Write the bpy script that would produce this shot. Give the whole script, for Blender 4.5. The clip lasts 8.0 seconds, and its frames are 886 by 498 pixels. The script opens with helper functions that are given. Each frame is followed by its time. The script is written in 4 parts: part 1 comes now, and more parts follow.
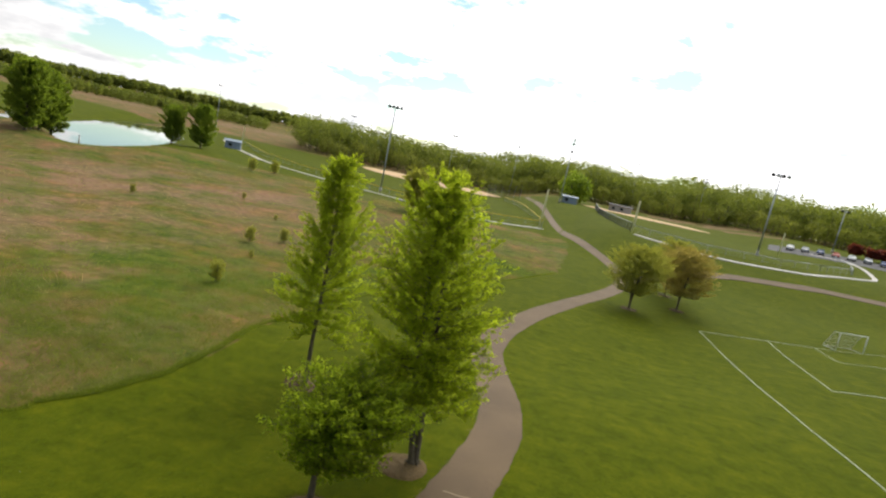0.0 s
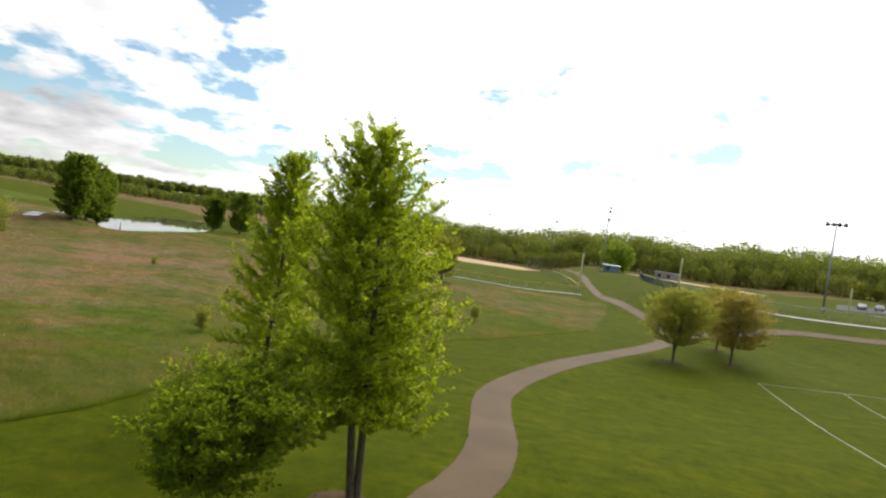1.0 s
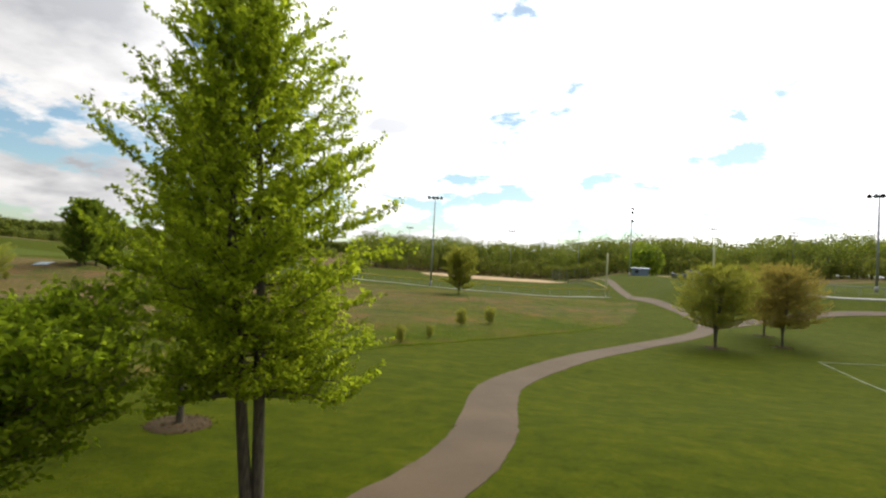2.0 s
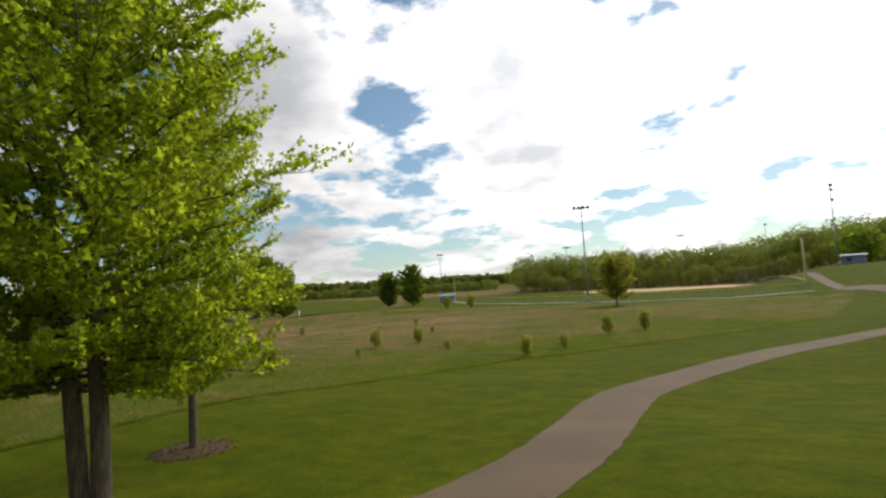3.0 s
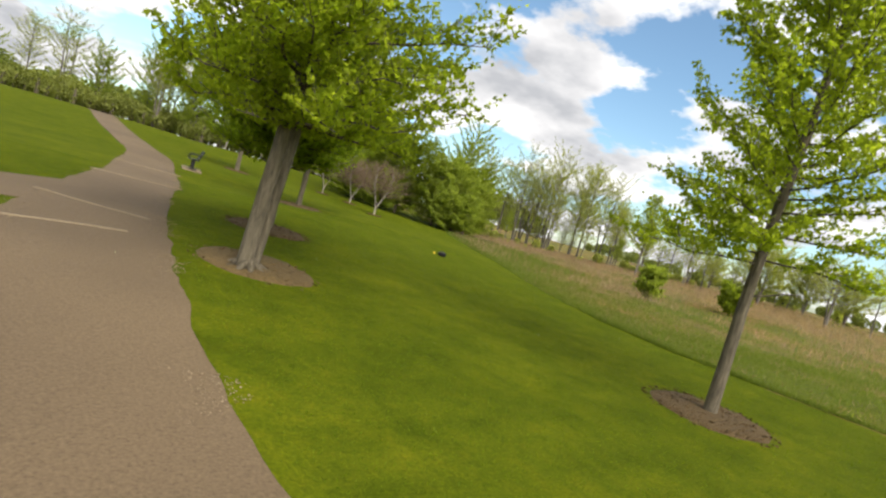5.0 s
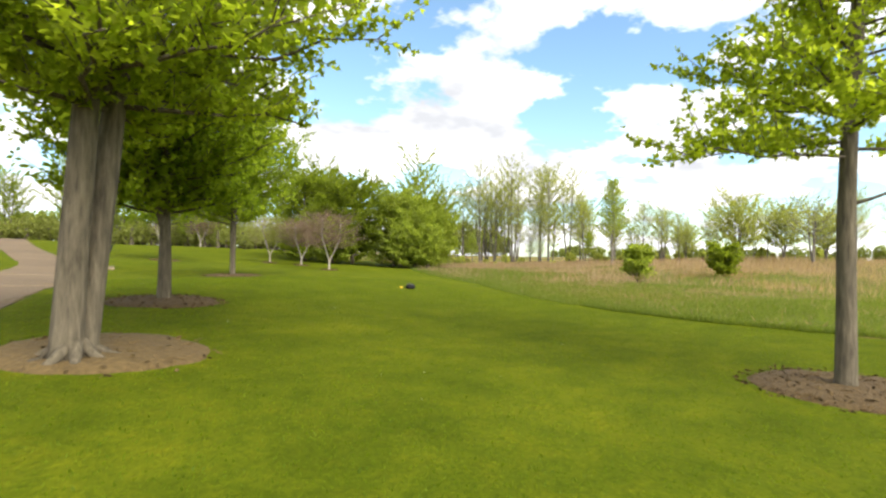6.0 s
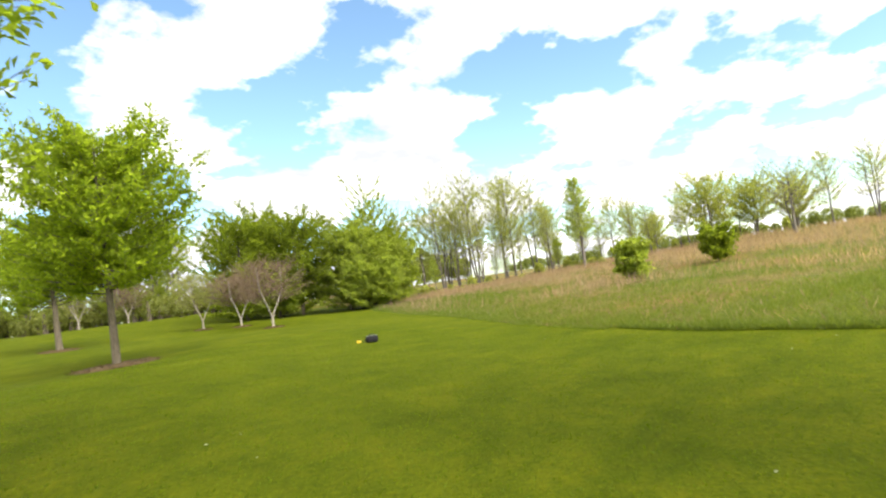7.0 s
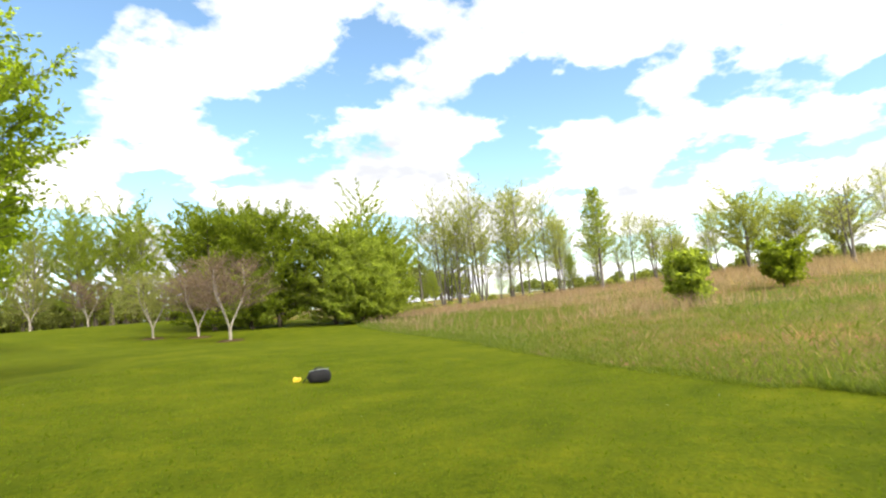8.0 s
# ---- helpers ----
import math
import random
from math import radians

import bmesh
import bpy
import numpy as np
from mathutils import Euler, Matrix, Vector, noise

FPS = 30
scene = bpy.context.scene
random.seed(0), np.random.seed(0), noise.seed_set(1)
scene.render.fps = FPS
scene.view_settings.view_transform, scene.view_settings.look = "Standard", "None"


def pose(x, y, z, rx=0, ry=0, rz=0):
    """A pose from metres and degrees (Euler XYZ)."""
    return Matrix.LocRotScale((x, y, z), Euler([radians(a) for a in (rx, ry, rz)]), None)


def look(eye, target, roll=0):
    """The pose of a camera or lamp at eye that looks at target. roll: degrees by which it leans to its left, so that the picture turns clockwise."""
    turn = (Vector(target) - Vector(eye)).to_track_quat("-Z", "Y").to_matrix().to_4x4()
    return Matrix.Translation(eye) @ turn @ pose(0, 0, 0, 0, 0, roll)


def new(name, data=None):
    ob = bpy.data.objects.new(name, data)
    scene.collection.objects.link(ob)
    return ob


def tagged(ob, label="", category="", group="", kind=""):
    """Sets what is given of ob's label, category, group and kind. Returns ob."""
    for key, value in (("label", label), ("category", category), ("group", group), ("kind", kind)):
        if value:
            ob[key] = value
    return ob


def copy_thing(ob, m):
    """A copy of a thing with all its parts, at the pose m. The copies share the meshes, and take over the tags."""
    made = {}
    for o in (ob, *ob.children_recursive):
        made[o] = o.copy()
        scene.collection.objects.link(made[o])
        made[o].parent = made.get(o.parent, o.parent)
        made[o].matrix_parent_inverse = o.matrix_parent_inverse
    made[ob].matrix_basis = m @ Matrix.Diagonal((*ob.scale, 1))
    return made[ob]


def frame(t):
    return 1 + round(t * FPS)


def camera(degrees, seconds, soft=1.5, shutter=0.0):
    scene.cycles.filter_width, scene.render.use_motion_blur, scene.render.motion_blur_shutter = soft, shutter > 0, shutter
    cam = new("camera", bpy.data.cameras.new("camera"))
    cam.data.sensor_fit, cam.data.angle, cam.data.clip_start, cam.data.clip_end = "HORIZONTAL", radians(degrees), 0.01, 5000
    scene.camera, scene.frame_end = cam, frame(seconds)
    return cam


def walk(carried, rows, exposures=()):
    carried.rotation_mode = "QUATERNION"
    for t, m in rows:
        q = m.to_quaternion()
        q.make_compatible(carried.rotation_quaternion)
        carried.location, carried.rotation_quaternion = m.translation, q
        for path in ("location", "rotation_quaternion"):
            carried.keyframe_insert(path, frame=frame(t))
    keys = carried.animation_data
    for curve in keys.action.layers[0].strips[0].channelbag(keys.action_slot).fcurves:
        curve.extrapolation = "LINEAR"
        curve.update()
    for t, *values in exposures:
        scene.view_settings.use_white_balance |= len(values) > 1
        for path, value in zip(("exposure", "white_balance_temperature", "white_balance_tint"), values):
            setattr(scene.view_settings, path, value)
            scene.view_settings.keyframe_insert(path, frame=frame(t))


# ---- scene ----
# ---- camera ----
PATH = [
    (0, (-1.538, 0.834, 10.305), (-1.799, 2.791, 9.981), 11.9),
    (0.5, (0.075, 2.508, 8.667), (-0.296, 4.465, 8.486), 8.8),
    (1, (1.386, 4.241, 7.358), (0.897, 6.18, 7.322), 8.6),
    (1.5, (2.212, 5.789, 6.31), (1.618, 7.698, 6.342), 7.5),
    (2, (2.518, 8.945, 4.85), (1.926, 10.855, 4.908), 3.3),
    (2.2, (2.38, 9.9, 4.35), (1.795, 11.812, 4.424), 2.6),
    (3.3, (3.87, 16.477, 2.655), (2.382, 17.775, 2.974), -3.7),
    (3.5, (3.844, 18.051, 2.321), (2.136, 18.995, 2.76), -0.7),
    (4, (1.956, 20.62, 2.685), (-0.033, 20.515, 2.869), 16.6),
    (4.5, (0.984, 23.218, 2.341), (-0.733, 22.194, 2.295), 22.2),
    (4.7, (0.608, 23.768, 2.15), (-0.927, 22.493, 2.019), 21.3),
    (5.8, (-1.446, 22.705, 1.081), (-2.904, 21.336, 1.078), 4.4),
    (6, (-2.009, 21.901, 1.174), (-3.507, 20.576, 1.2), 0.9),
    (6.5, (-3.459, 20.45, 1.208), (-5.013, 19.193, 1.281), -5.8),
    (7, (-5.397, 18.696, 1.23), (-7.0, 17.506, 1.354), -8.4),
    (7.5, (-7.514, 16.968, 1.103), (-9.147, 15.822, 1.243), -7.3),
    (8, (-9.564, 15.372, 0.991), (-11.167, 14.192, 1.185), -5.6),
]
cam = camera(80.0, 8.0, soft=2.3, shutter=0.1)
walk(cam, [(t, look(e, a, r)) for t, e, a, r in PATH],
     exposures=[(0, 0.3), (1.0, 0.18), (2.2, 0.0), (3.4, -0.26), (4.0, 0.1), (4.6, 0.5), (5.9, 1.25), (7.0, 1.42), (8.0, 1.36)])

# ---- world and sun ----
SUN_AZ, SUN_EL = radians(-12), radians(44)      # azimuth from +y towards -x is positive
world = bpy.data.worlds.new("world")
scene.world = world
world.use_nodes = True
wn, wl = world.node_tree.nodes, world.node_tree.links
wn.clear()


def wnode(kind, **kw):
    n = wn.new(kind)
    for k, v in kw.items():
        n.inputs[k].default_value = v
    return n


def wmath(op, a, b):
    n = wn.new("ShaderNodeMath")
    n.operation = op
    for i, v in enumerate((a, b)):
        if isinstance(v, (int, float)):
            n.inputs[i].default_value = v
        else:
            wl.new(v, n.inputs[i])
    return n.outputs[0]


sky = wn.new("ShaderNodeTexSky")
sky.sky_type, sky.sun_disc = "NISHITA", False
sky.sun_elevation, sky.sun_rotation = SUN_EL, -SUN_AZ
sky.air_density, sky.dust_density, sky.ozone_density = 1.0, 0.8, 1.2
tc = wn.new("ShaderNodeTexCoord")
sep = wn.new("ShaderNodeSeparateXYZ")
wl.new(tc.outputs["Generated"], sep.inputs[0])
den = wmath("ADD", wmath("MAXIMUM", sep.outputs[2], 0.0), 0.24)
comb = wn.new("ShaderNodeCombineXYZ")
wl.new(wmath("DIVIDE", sep.outputs[0], den), comb.inputs[0])
wl.new(wmath("DIVIDE", sep.outputs[1], den), comb.inputs[1])
cloud = wnode("ShaderNodeTexNoise", Scale=1.75, Detail=12.0, Roughness=0.56, Distortion=0.0)
wl.new(comb.outputs[0], cloud.inputs["Vector"])
cover = wn.new("ShaderNodeValToRGB")
cover.color_ramp.elements[0].position, cover.color_ramp.elements[1].position = 0.464, 0.520
grey = wnode("ShaderNodeTexNoise", Scale=2.0, Detail=6.0, Roughness=0.5)
wl.new(comb.outputs[0], grey.inputs["Vector"])
shade = wn.new("ShaderNodeValToRGB")
shade.color_ramp.elements[0].position, shade.color_ramp.elements[1].position = 0.46, 0.64
shade.color_ramp.elements[0].color = (1.25, 1.22, 1.2, 1)
shade.color_ramp.elements[1].color = (0.58, 0.59, 0.62, 1)
wl.new(wmath("ADD", wmath("MULTIPLY", grey.outputs["Fac"], 0.65), wmath("MULTIPLY", cloud.outputs["Fac"], 0.38)), shade.inputs[0])
blue = wnode("ShaderNodeBackground", Strength=0.115)
tint = wn.new("ShaderNodeMix")
tint.data_type, tint.blend_type = "RGBA", "MULTIPLY"
tint.inputs[0].default_value = 1.0
tint.inputs[7].default_value = (0.92, 1.03, 1.0, 1)
wl.new(sky.outputs[0], tint.inputs[6])
wl.new(tint.outputs[2], blue.inputs[0])
dot = wn.new("ShaderNodeVectorMath")
dot.operation = "DOT_PRODUCT"
dot.inputs[1].default_value = (-math.sin(SUN_AZ) * math.cos(SUN_EL), math.cos(SUN_AZ) * math.cos(SUN_EL), math.sin(SUN_EL))
wl.new(tc.outputs["Generated"], dot.inputs[0])
glow = wmath("POWER", wmath("MAXIMUM", dot.outputs["Value"], 0.0), 2.5)     # clouds lit through round the sun
wl.new(wmath("ADD", cloud.outputs["Fac"], wmath("MULTIPLY", glow, 0.105)), cover.inputs[0])
white = wnode("ShaderNodeBackground")
wl.new(wmath("ADD", 0.62, wmath("MULTIPLY", glow, 2.0)), white.inputs["Strength"])
wl.new(shade.outputs[0], white.inputs[0])
wmix = wn.new("ShaderNodeMixShader")
wl.new(cover.outputs[0], wmix.inputs[0])
wl.new(blue.outputs[0], wmix.inputs[1])
wl.new(white.outputs[0], wmix.inputs[2])
wout = wn.new("ShaderNodeOutputWorld")
wl.new(wmix.outputs[0], wout.inputs[0])

sun = new("sun", bpy.data.lights.new("sun", "SUN"))
sun.data.energy, sun.data.angle, sun.data.color = 2.3, radians(38), (1.0, 0.94, 0.85)
sun.matrix_world = look((0, 0, 60), (60 * math.sin(SUN_AZ), -60 * math.cos(SUN_AZ), 60 - 60 * math.tan(SUN_EL)))


# ---- materials ----
def material(name, rough=0.8, metal=0.0, spec=0.3):
    m = bpy.data.materials.new(name)
    m.use_nodes = True
    b = m.node_tree.nodes["Principled BSDF"]
    b.inputs["Roughness"].default_value, b.inputs["Metallic"].default_value = rough, metal
    b.inputs["Specular IOR Level"].default_value = spec
    return m, m.node_tree.nodes, m.node_tree.links, b


def ramp(n, l, fac, stops):
    r = n.new("ShaderNodeValToRGB")
    r.color_ramp.elements[0].position, r.color_ramp.elements[0].color = stops[0][0], (*stops[0][1], 1)
    r.color_ramp.elements[1].position, r.color_ramp.elements[1].color = stops[-1][0], (*stops[-1][1], 1)
    for p, c in stops[1:-1]:
        r.color_ramp.elements.new(p).color = (*c, 1)
    l.new(fac, r.inputs[0])
    return r.outputs[0]


def noise_fac(n, l, scale, detail=4.0, rough=0.55, stretch=None):
    co = n.new("ShaderNodeTexCoord")
    t = n.new("ShaderNodeTexNoise")
    t.inputs["Scale"].default_value, t.inputs["Detail"].default_value = scale, detail
    t.inputs["Roughness"].default_value = rough
    if stretch:
        mp = n.new("ShaderNodeMapping")
        mp.inputs["Scale"].default_value = stretch
        l.new(co.outputs["Object"], mp.inputs[0])
        l.new(mp.outputs[0], t.inputs["Vector"])
    else:
        l.new(co.outputs["Object"], t.inputs["Vector"])
    return t.outputs["Fac"]


def mix(n, l, fac, a, b, blend="MIX"):
    x = n.new("ShaderNodeMix")
    x.data_type, x.blend_type = "RGBA", blend
    for sock, v in ((x.inputs[0], fac), (x.inputs[6], a), (x.inputs[7], b)):
        if isinstance(v, (int, float)):
            sock.default_value = v
        elif isinstance(v, tuple):
            sock.default_value = (*v, 1)
        else:
            l.new(v, sock)
    return x.outputs[2]


def bump(n, l, b, fac, strength, dist=0.02):
    k = n.new("ShaderNodeBump")
    k.inputs["Strength"].default_value, k.inputs["Distance"].default_value = strength, dist
    l.new(fac, k.inputs["Height"])
    l.new(k.outputs[0], b.inputs["Normal"])


def speckled(name, c1, c2, scale, rough=0.8, bumped=0.3, metal=0.0, big=0.3, stretch=None, dist=0.02):
    """Two colours mixed at a fine and a coarse scale, with relief."""
    m, n, l, b = material(name, rough, metal)
    f = noise_fac(n, l, scale, 5, 0.6, stretch)
    g = noise_fac(n, l, big, 3, 0.5)
    c = ramp(n, l, f, [(0.3, c1), (0.7, c2)])
    c = mix(n, l, 0.5, c, ramp(n, l, g, [(0.3, (0.45, 0.45, 0.45)), (0.7, (0.95, 0.95, 0.95))]), "MULTIPLY")
    l.new(c, b.inputs["Base Color"])
    bump(n, l, b, f, bumped, dist)
    return m


def foliage(name, dark, light, trans=0.5):
    """Leaves: colour by island, light passes through."""
    m, n, l, b = material(name, 0.6, 0, 0.12)
    geo = n.new("ShaderNodeNewGeometry")
    c = ramp(n, l, geo.outputs["Random Per Island"], [(0.0, dark), (0.6, tuple((p + q) / 2 for p, q in zip(dark, light))), (1.0, light)])
    c = mix(n, l, 0.35, c, ramp(n, l, noise_fac(n, l, 0.8, 3), [(0.3, (0.5, 0.55, 0.5)), (0.7, (1, 1, 1))]), "MULTIPLY")
    l.new(c, b.inputs["Base Color"])
    t = n.new("ShaderNodeBsdfTranslucent")
    l.new(mix(n, l, 1.0, c, (1.95, 1.95, 0.9), "MULTIPLY"), t.inputs[0])
    x = n.new("ShaderNodeMixShader")
    x.inputs[0].default_value = trans
    l.new(b.outputs[0], x.inputs[1])
    l.new(t.outputs[0], x.inputs[2])
    l.new(x.outputs[0], n["Material Output"].inputs[0])
    return m


def ground_material():
    m, n, l, b = material("ground", 0.95, 0, 0.03)
    at = n.new("ShaderNodeAttribute")
    at.attribute_name = "cover"
    sp = n.new("ShaderNodeSeparateColor")
    l.new(at.outputs["Color"], sp.inputs[0])
    fine, mid = noise_fac(n, l, 28, 4, 0.7), noise_fac(n, l, 1.3, 5, 0.65)
    wide, vast = noise_fac(n, l, 0.22, 4, 0.6), noise_fac(n, l, 0.045, 4, 0.6)
    lawn = ramp(n, l, fine, [(0.3, (0.044, 0.060, 0.0025)), (0.7, (0.088, 0.105, 0.0045))])
    lawn = mix(n, l, 0.55, lawn, ramp(n, l, mid, [(0.34, (0.50, 0.58, 0.4)), (0.5, (0.9, 0.92, 0.8)), (0.68, (1.35, 1.18, 1.0))]), "MULTIPLY")
    lawn = mix(n, l, 0.5, lawn, ramp(n, l, noise_fac(n, l, 5.5, 5, 0.7), [(0.34, (0.62, 0.74, 0.6)), (0.52, (1, 1, 1)), (0.68, (1.3, 1.1, 1.2))]), "MULTIPLY")
    lawn = mix(n, l, 0.6, lawn, ramp(n, l, wide, [(0.3, (0.72, 0.78, 0.6)), (0.7, (1.15, 1.08, 1.0))]), "MULTIPLY")
    lawn = mix(n, l, 0.5, lawn, ramp(n, l, noise_fac(n, l, 0.9, 4, 0.6, stretch=(0.45, 1.7, 1)), [(0.36, (0.82, 0.86, 0.8)), (0.5, (1, 1, 1)), (0.64, (1.30, 1.22, 1.3))]), "MULTIPLY")
    dry = ramp(n, l, mid, [(0.28, (0.082, 0.080, 0.024)), (0.45, (0.130, 0.106, 0.044)), (0.62, (0.182, 0.130, 0.076)), (0.75, (0.25, 0.185, 0.12))])
    green = ramp(n, l, mid, [(0.3, (0.054, 0.072, 0.009)), (0.7, (0.112, 0.124, 0.020))])
    damp = n.new("ShaderNodeMath")
    damp.operation = "MULTIPLY_ADD"
    damp.inputs[1].default_value = -0.22
    l.new(at.outputs["Alpha"], damp.inputs[0])
    l.new(wide, damp.inputs[2])
    straw = ramp(n, l, damp.outputs[0], [(0.42, (0, 0, 0)), (0.62, (1, 1, 1))])
    mead = mix(n, l, straw, green, dry)
    mead = mix(n, l, ramp(n, l, vast, [(0.42, (0, 0, 0)), (0.62, (0.7, 0.7, 0.7))]), mead, mix(n, l, 0.5, dry, (0.20, 0.13, 0.085)))
    mead = mix(n, l, 0.9, mead, ramp(n, l, noise_fac(n, l, 0.13, 6, 0.72), [(0.34, (0.46, 0.72, 0.36)), (0.45, (0.78, 0.96, 0.65)), (0.53, (1.0, 0.88, 0.85)), (0.60, (1.35, 0.98, 1.0)), (0.68, (1.6, 1.2, 1.25))]), "MULTIPLY")
    mead = mix(n, l, 0.75, mead, ramp(n, l, noise_fac(n, l, 0.42, 5, 0.7), [(0.36, (0.60, 0.74, 0.52)), (0.5, (1, 1, 1)), (0.64, (1.38, 1.12, 1.1))]), "MULTIPLY")
    mead = mix(n, l, 0.6, mead, ramp(n, l, fine, [(0.3, (0.6, 0.6, 0.55)), (0.7, (1.15, 1.12, 1.0))]), "MULTIPLY")
    edge = n.new("ShaderNodeMath")
    edge.operation = "ADD"
    l.new(sp.outputs[0], edge.inputs[0])
    off = n.new("ShaderNodeMath")
    off.operation = "MULTIPLY_ADD"
    off.inputs[1].default_value, off.inputs[2].default_value = 0.5, -0.25
    l.new(mid, off.inputs[0])
    l.new(off.outputs[0], edge.inputs[1])
    c = mix(n, l, ramp(n, l, edge.outputs[0], [(0.58, (0, 0, 0)), (0.78, (1, 1, 1))]), lawn, mead)
    field = ramp(n, l, mid, [(0.3, (0.065, 0.088, 0.012)), (0.7, (0.095, 0.118, 0.018))])
    c = mix(n, l, sp.outputs[1], c, field)
    soil = ramp(n, l, mid, [(0.3, (0.115, 0.070, 0.042)), (0.7, (0.25, 0.160, 0.100))])
    bare = n.new("ShaderNodeMath")
    bare.operation = "MULTIPLY"
    l.new(sp.outputs[2], bare.inputs[0])
    l.new(ramp(n, l, noise_fac(n, l, 0.11, 6, 0.68), [(0.42, (0.12, 0.12, 0.12)), (0.58, (1, 1, 1))]), bare.inputs[1])
    c = mix(n, l, bare.outputs[0], c, soil)
    l.new(c, b.inputs["Base Color"])
    bump(n, l, b, fine, 0.6, 0.04)
    return m


M_GROUND = ground_material()
M_PATH = speckled("path_asphalt", (0.086, 0.057, 0.029), (0.152, 0.106, 0.057), 45, 0.9, 0.35, big=0.35)
M_CRACK = speckled("crack_filler", (0.165, 0.122, 0.070), (0.250, 0.190, 0.115), 30, 0.9, 0.2)
M_EARTH = speckled("bare_earth", (0.066, 0.041, 0.012), (0.150, 0.100, 0.036), 20, 0.95, 0.8, dist=0.04)
M_MULCH = speckled("mulch", (0.044, 0.027, 0.009), (0.118, 0.074, 0.024), 26, 0.95, 1.0, dist=0.05)
M_BARK = speckled("bark", (0.056, 0.045, 0.028), (0.168, 0.138, 0.090), 26, 0.92, 1.0, stretch=(1, 1, 0.16), dist=0.03, big=0.6)
M_BARK_PALE = speckled("pale_bark", (0.17, 0.145, 0.105), (0.42, 0.37, 0.29), 14, 0.85, 0.4, stretch=(1, 1, 0.5))
M_LEAF = foliage("maple_leaf", (0.175, 0.224, 0.019), (0.305, 0.350, 0.038), 0.82)
M_LEAF_T1 = foliage("ash_leaf", (0.148, 0.200, 0.018), (0.260, 0.315, 0.036), 0.82)
M_LEAF_GOLD = foliage("golden_leaf", (0.185, 0.190, 0.045), (0.265, 0.265, 0.075), 0.68)
M_LEAF_RUST = foliage("rusty_leaf", (0.200, 0.160, 0.060), (0.285, 0.230, 0.095), 0.68)
M_LEAF_DARK = foliage("dark_leaf", (0.115, 0.165, 0.02), (0.21, 0.265, 0.045), 0.55)
M_LEAF_WOOD = foliage("woodland_leaf", (0.105, 0.128, 0.030), (0.205, 0.230, 0.058), 0.46)
M_LEAF_PALE = foliage("spring_leaf", (0.18, 0.20, 0.048), (0.34, 0.35, 0.115), 0.7)
M_TWIG_MAUVE = foliage("budding_twig", (0.135, 0.090, 0.060), (0.23, 0.165, 0.115), 0.4)
M_LEAF_MAROON = foliage("maroon_leaf", (0.10, 0.022, 0.020), (0.20, 0.050, 0.040), 0.4)
M_BLADE = foliage("grass_blade", (0.058, 0.092, 0.003), (0.108, 0.146, 0.005), 0.5)
M_STRAW = foliage("dry_grass", (0.145, 0.118, 0.055), (0.30, 0.230, 0.145), 0.5)
M_STALK = foliage("feathery_stalk", (0.20, 0.135, 0.095), (0.37, 0.260, 0.195), 0.55)
M_LEAF_EDGE = foliage("wood_edge_leaf", (0.118, 0.135, 0.030), (0.220, 0.230, 0.058), 0.45)
M_WEED = foliage("meadow_weed", (0.076, 0.106, 0.014), (0.150, 0.180, 0.034), 0.55)
M_LEAF_THICKET = foliage("thicket_leaf", (0.105, 0.138, 0.012), (0.210, 0.250, 0.030), 0.7)
M_LEAF_FRESH = foliage("fresh_leaf", (0.16, 0.20, 0.03), (0.30, 0.34, 0.07), 0.7)
M_BARK_GREY = speckled("grey_bark", (0.10, 0.085, 0.065), (0.22, 0.19, 0.15), 14, 0.9, 0.5, stretch=(1, 1, 0.5))


# ---- geometry helpers ----
def thing(name, at, label, category, group="", kind="", rz=0.0):
    ob = new(name)
    ob.matrix_basis = pose(*at, 0, 0, rz)
    return tagged(ob, label, category, group, kind)


def mesh_from(name, verts, faces, mat, smooth=False):
    me = bpy.data.meshes.new(name)
    me.from_pydata(verts, [], faces)
    me.materials.append(mat)
    if smooth:
        me.polygons.foreach_set("use_smooth", [True] * len(me.polygons))
    me.update()
    return me


def attach(name, me, parent, label=""):
    ob = new(name, me)
    ob.parent = parent
    return tagged(ob, label)


def part(name, bm, mat, parent, label="", smooth=False):
    me = bpy.data.meshes.new(name)
    bm.to_mesh(me)
    bm.free()
    me.materials.append(mat)
    if smooth:
        me.polygons.foreach_set("use_smooth", [True] * len(me.polygons))
    return attach(name, me, parent, label)


def box(bm, size, at, rot=None, bevel=0.0):
    m = Matrix.Translation(at) @ (rot.to_4x4() if rot else Matrix()) @ Matrix.Diagonal((*size, 1))
    r = bmesh.ops.create_cube(bm, size=1, matrix=m)
    if bevel:
        es = list({e for v in r["verts"] for e in v.link_edges})
        bmesh.ops.bevel(bm, geom=es, offset=bevel, segments=2, affect="EDGES")
    return bm


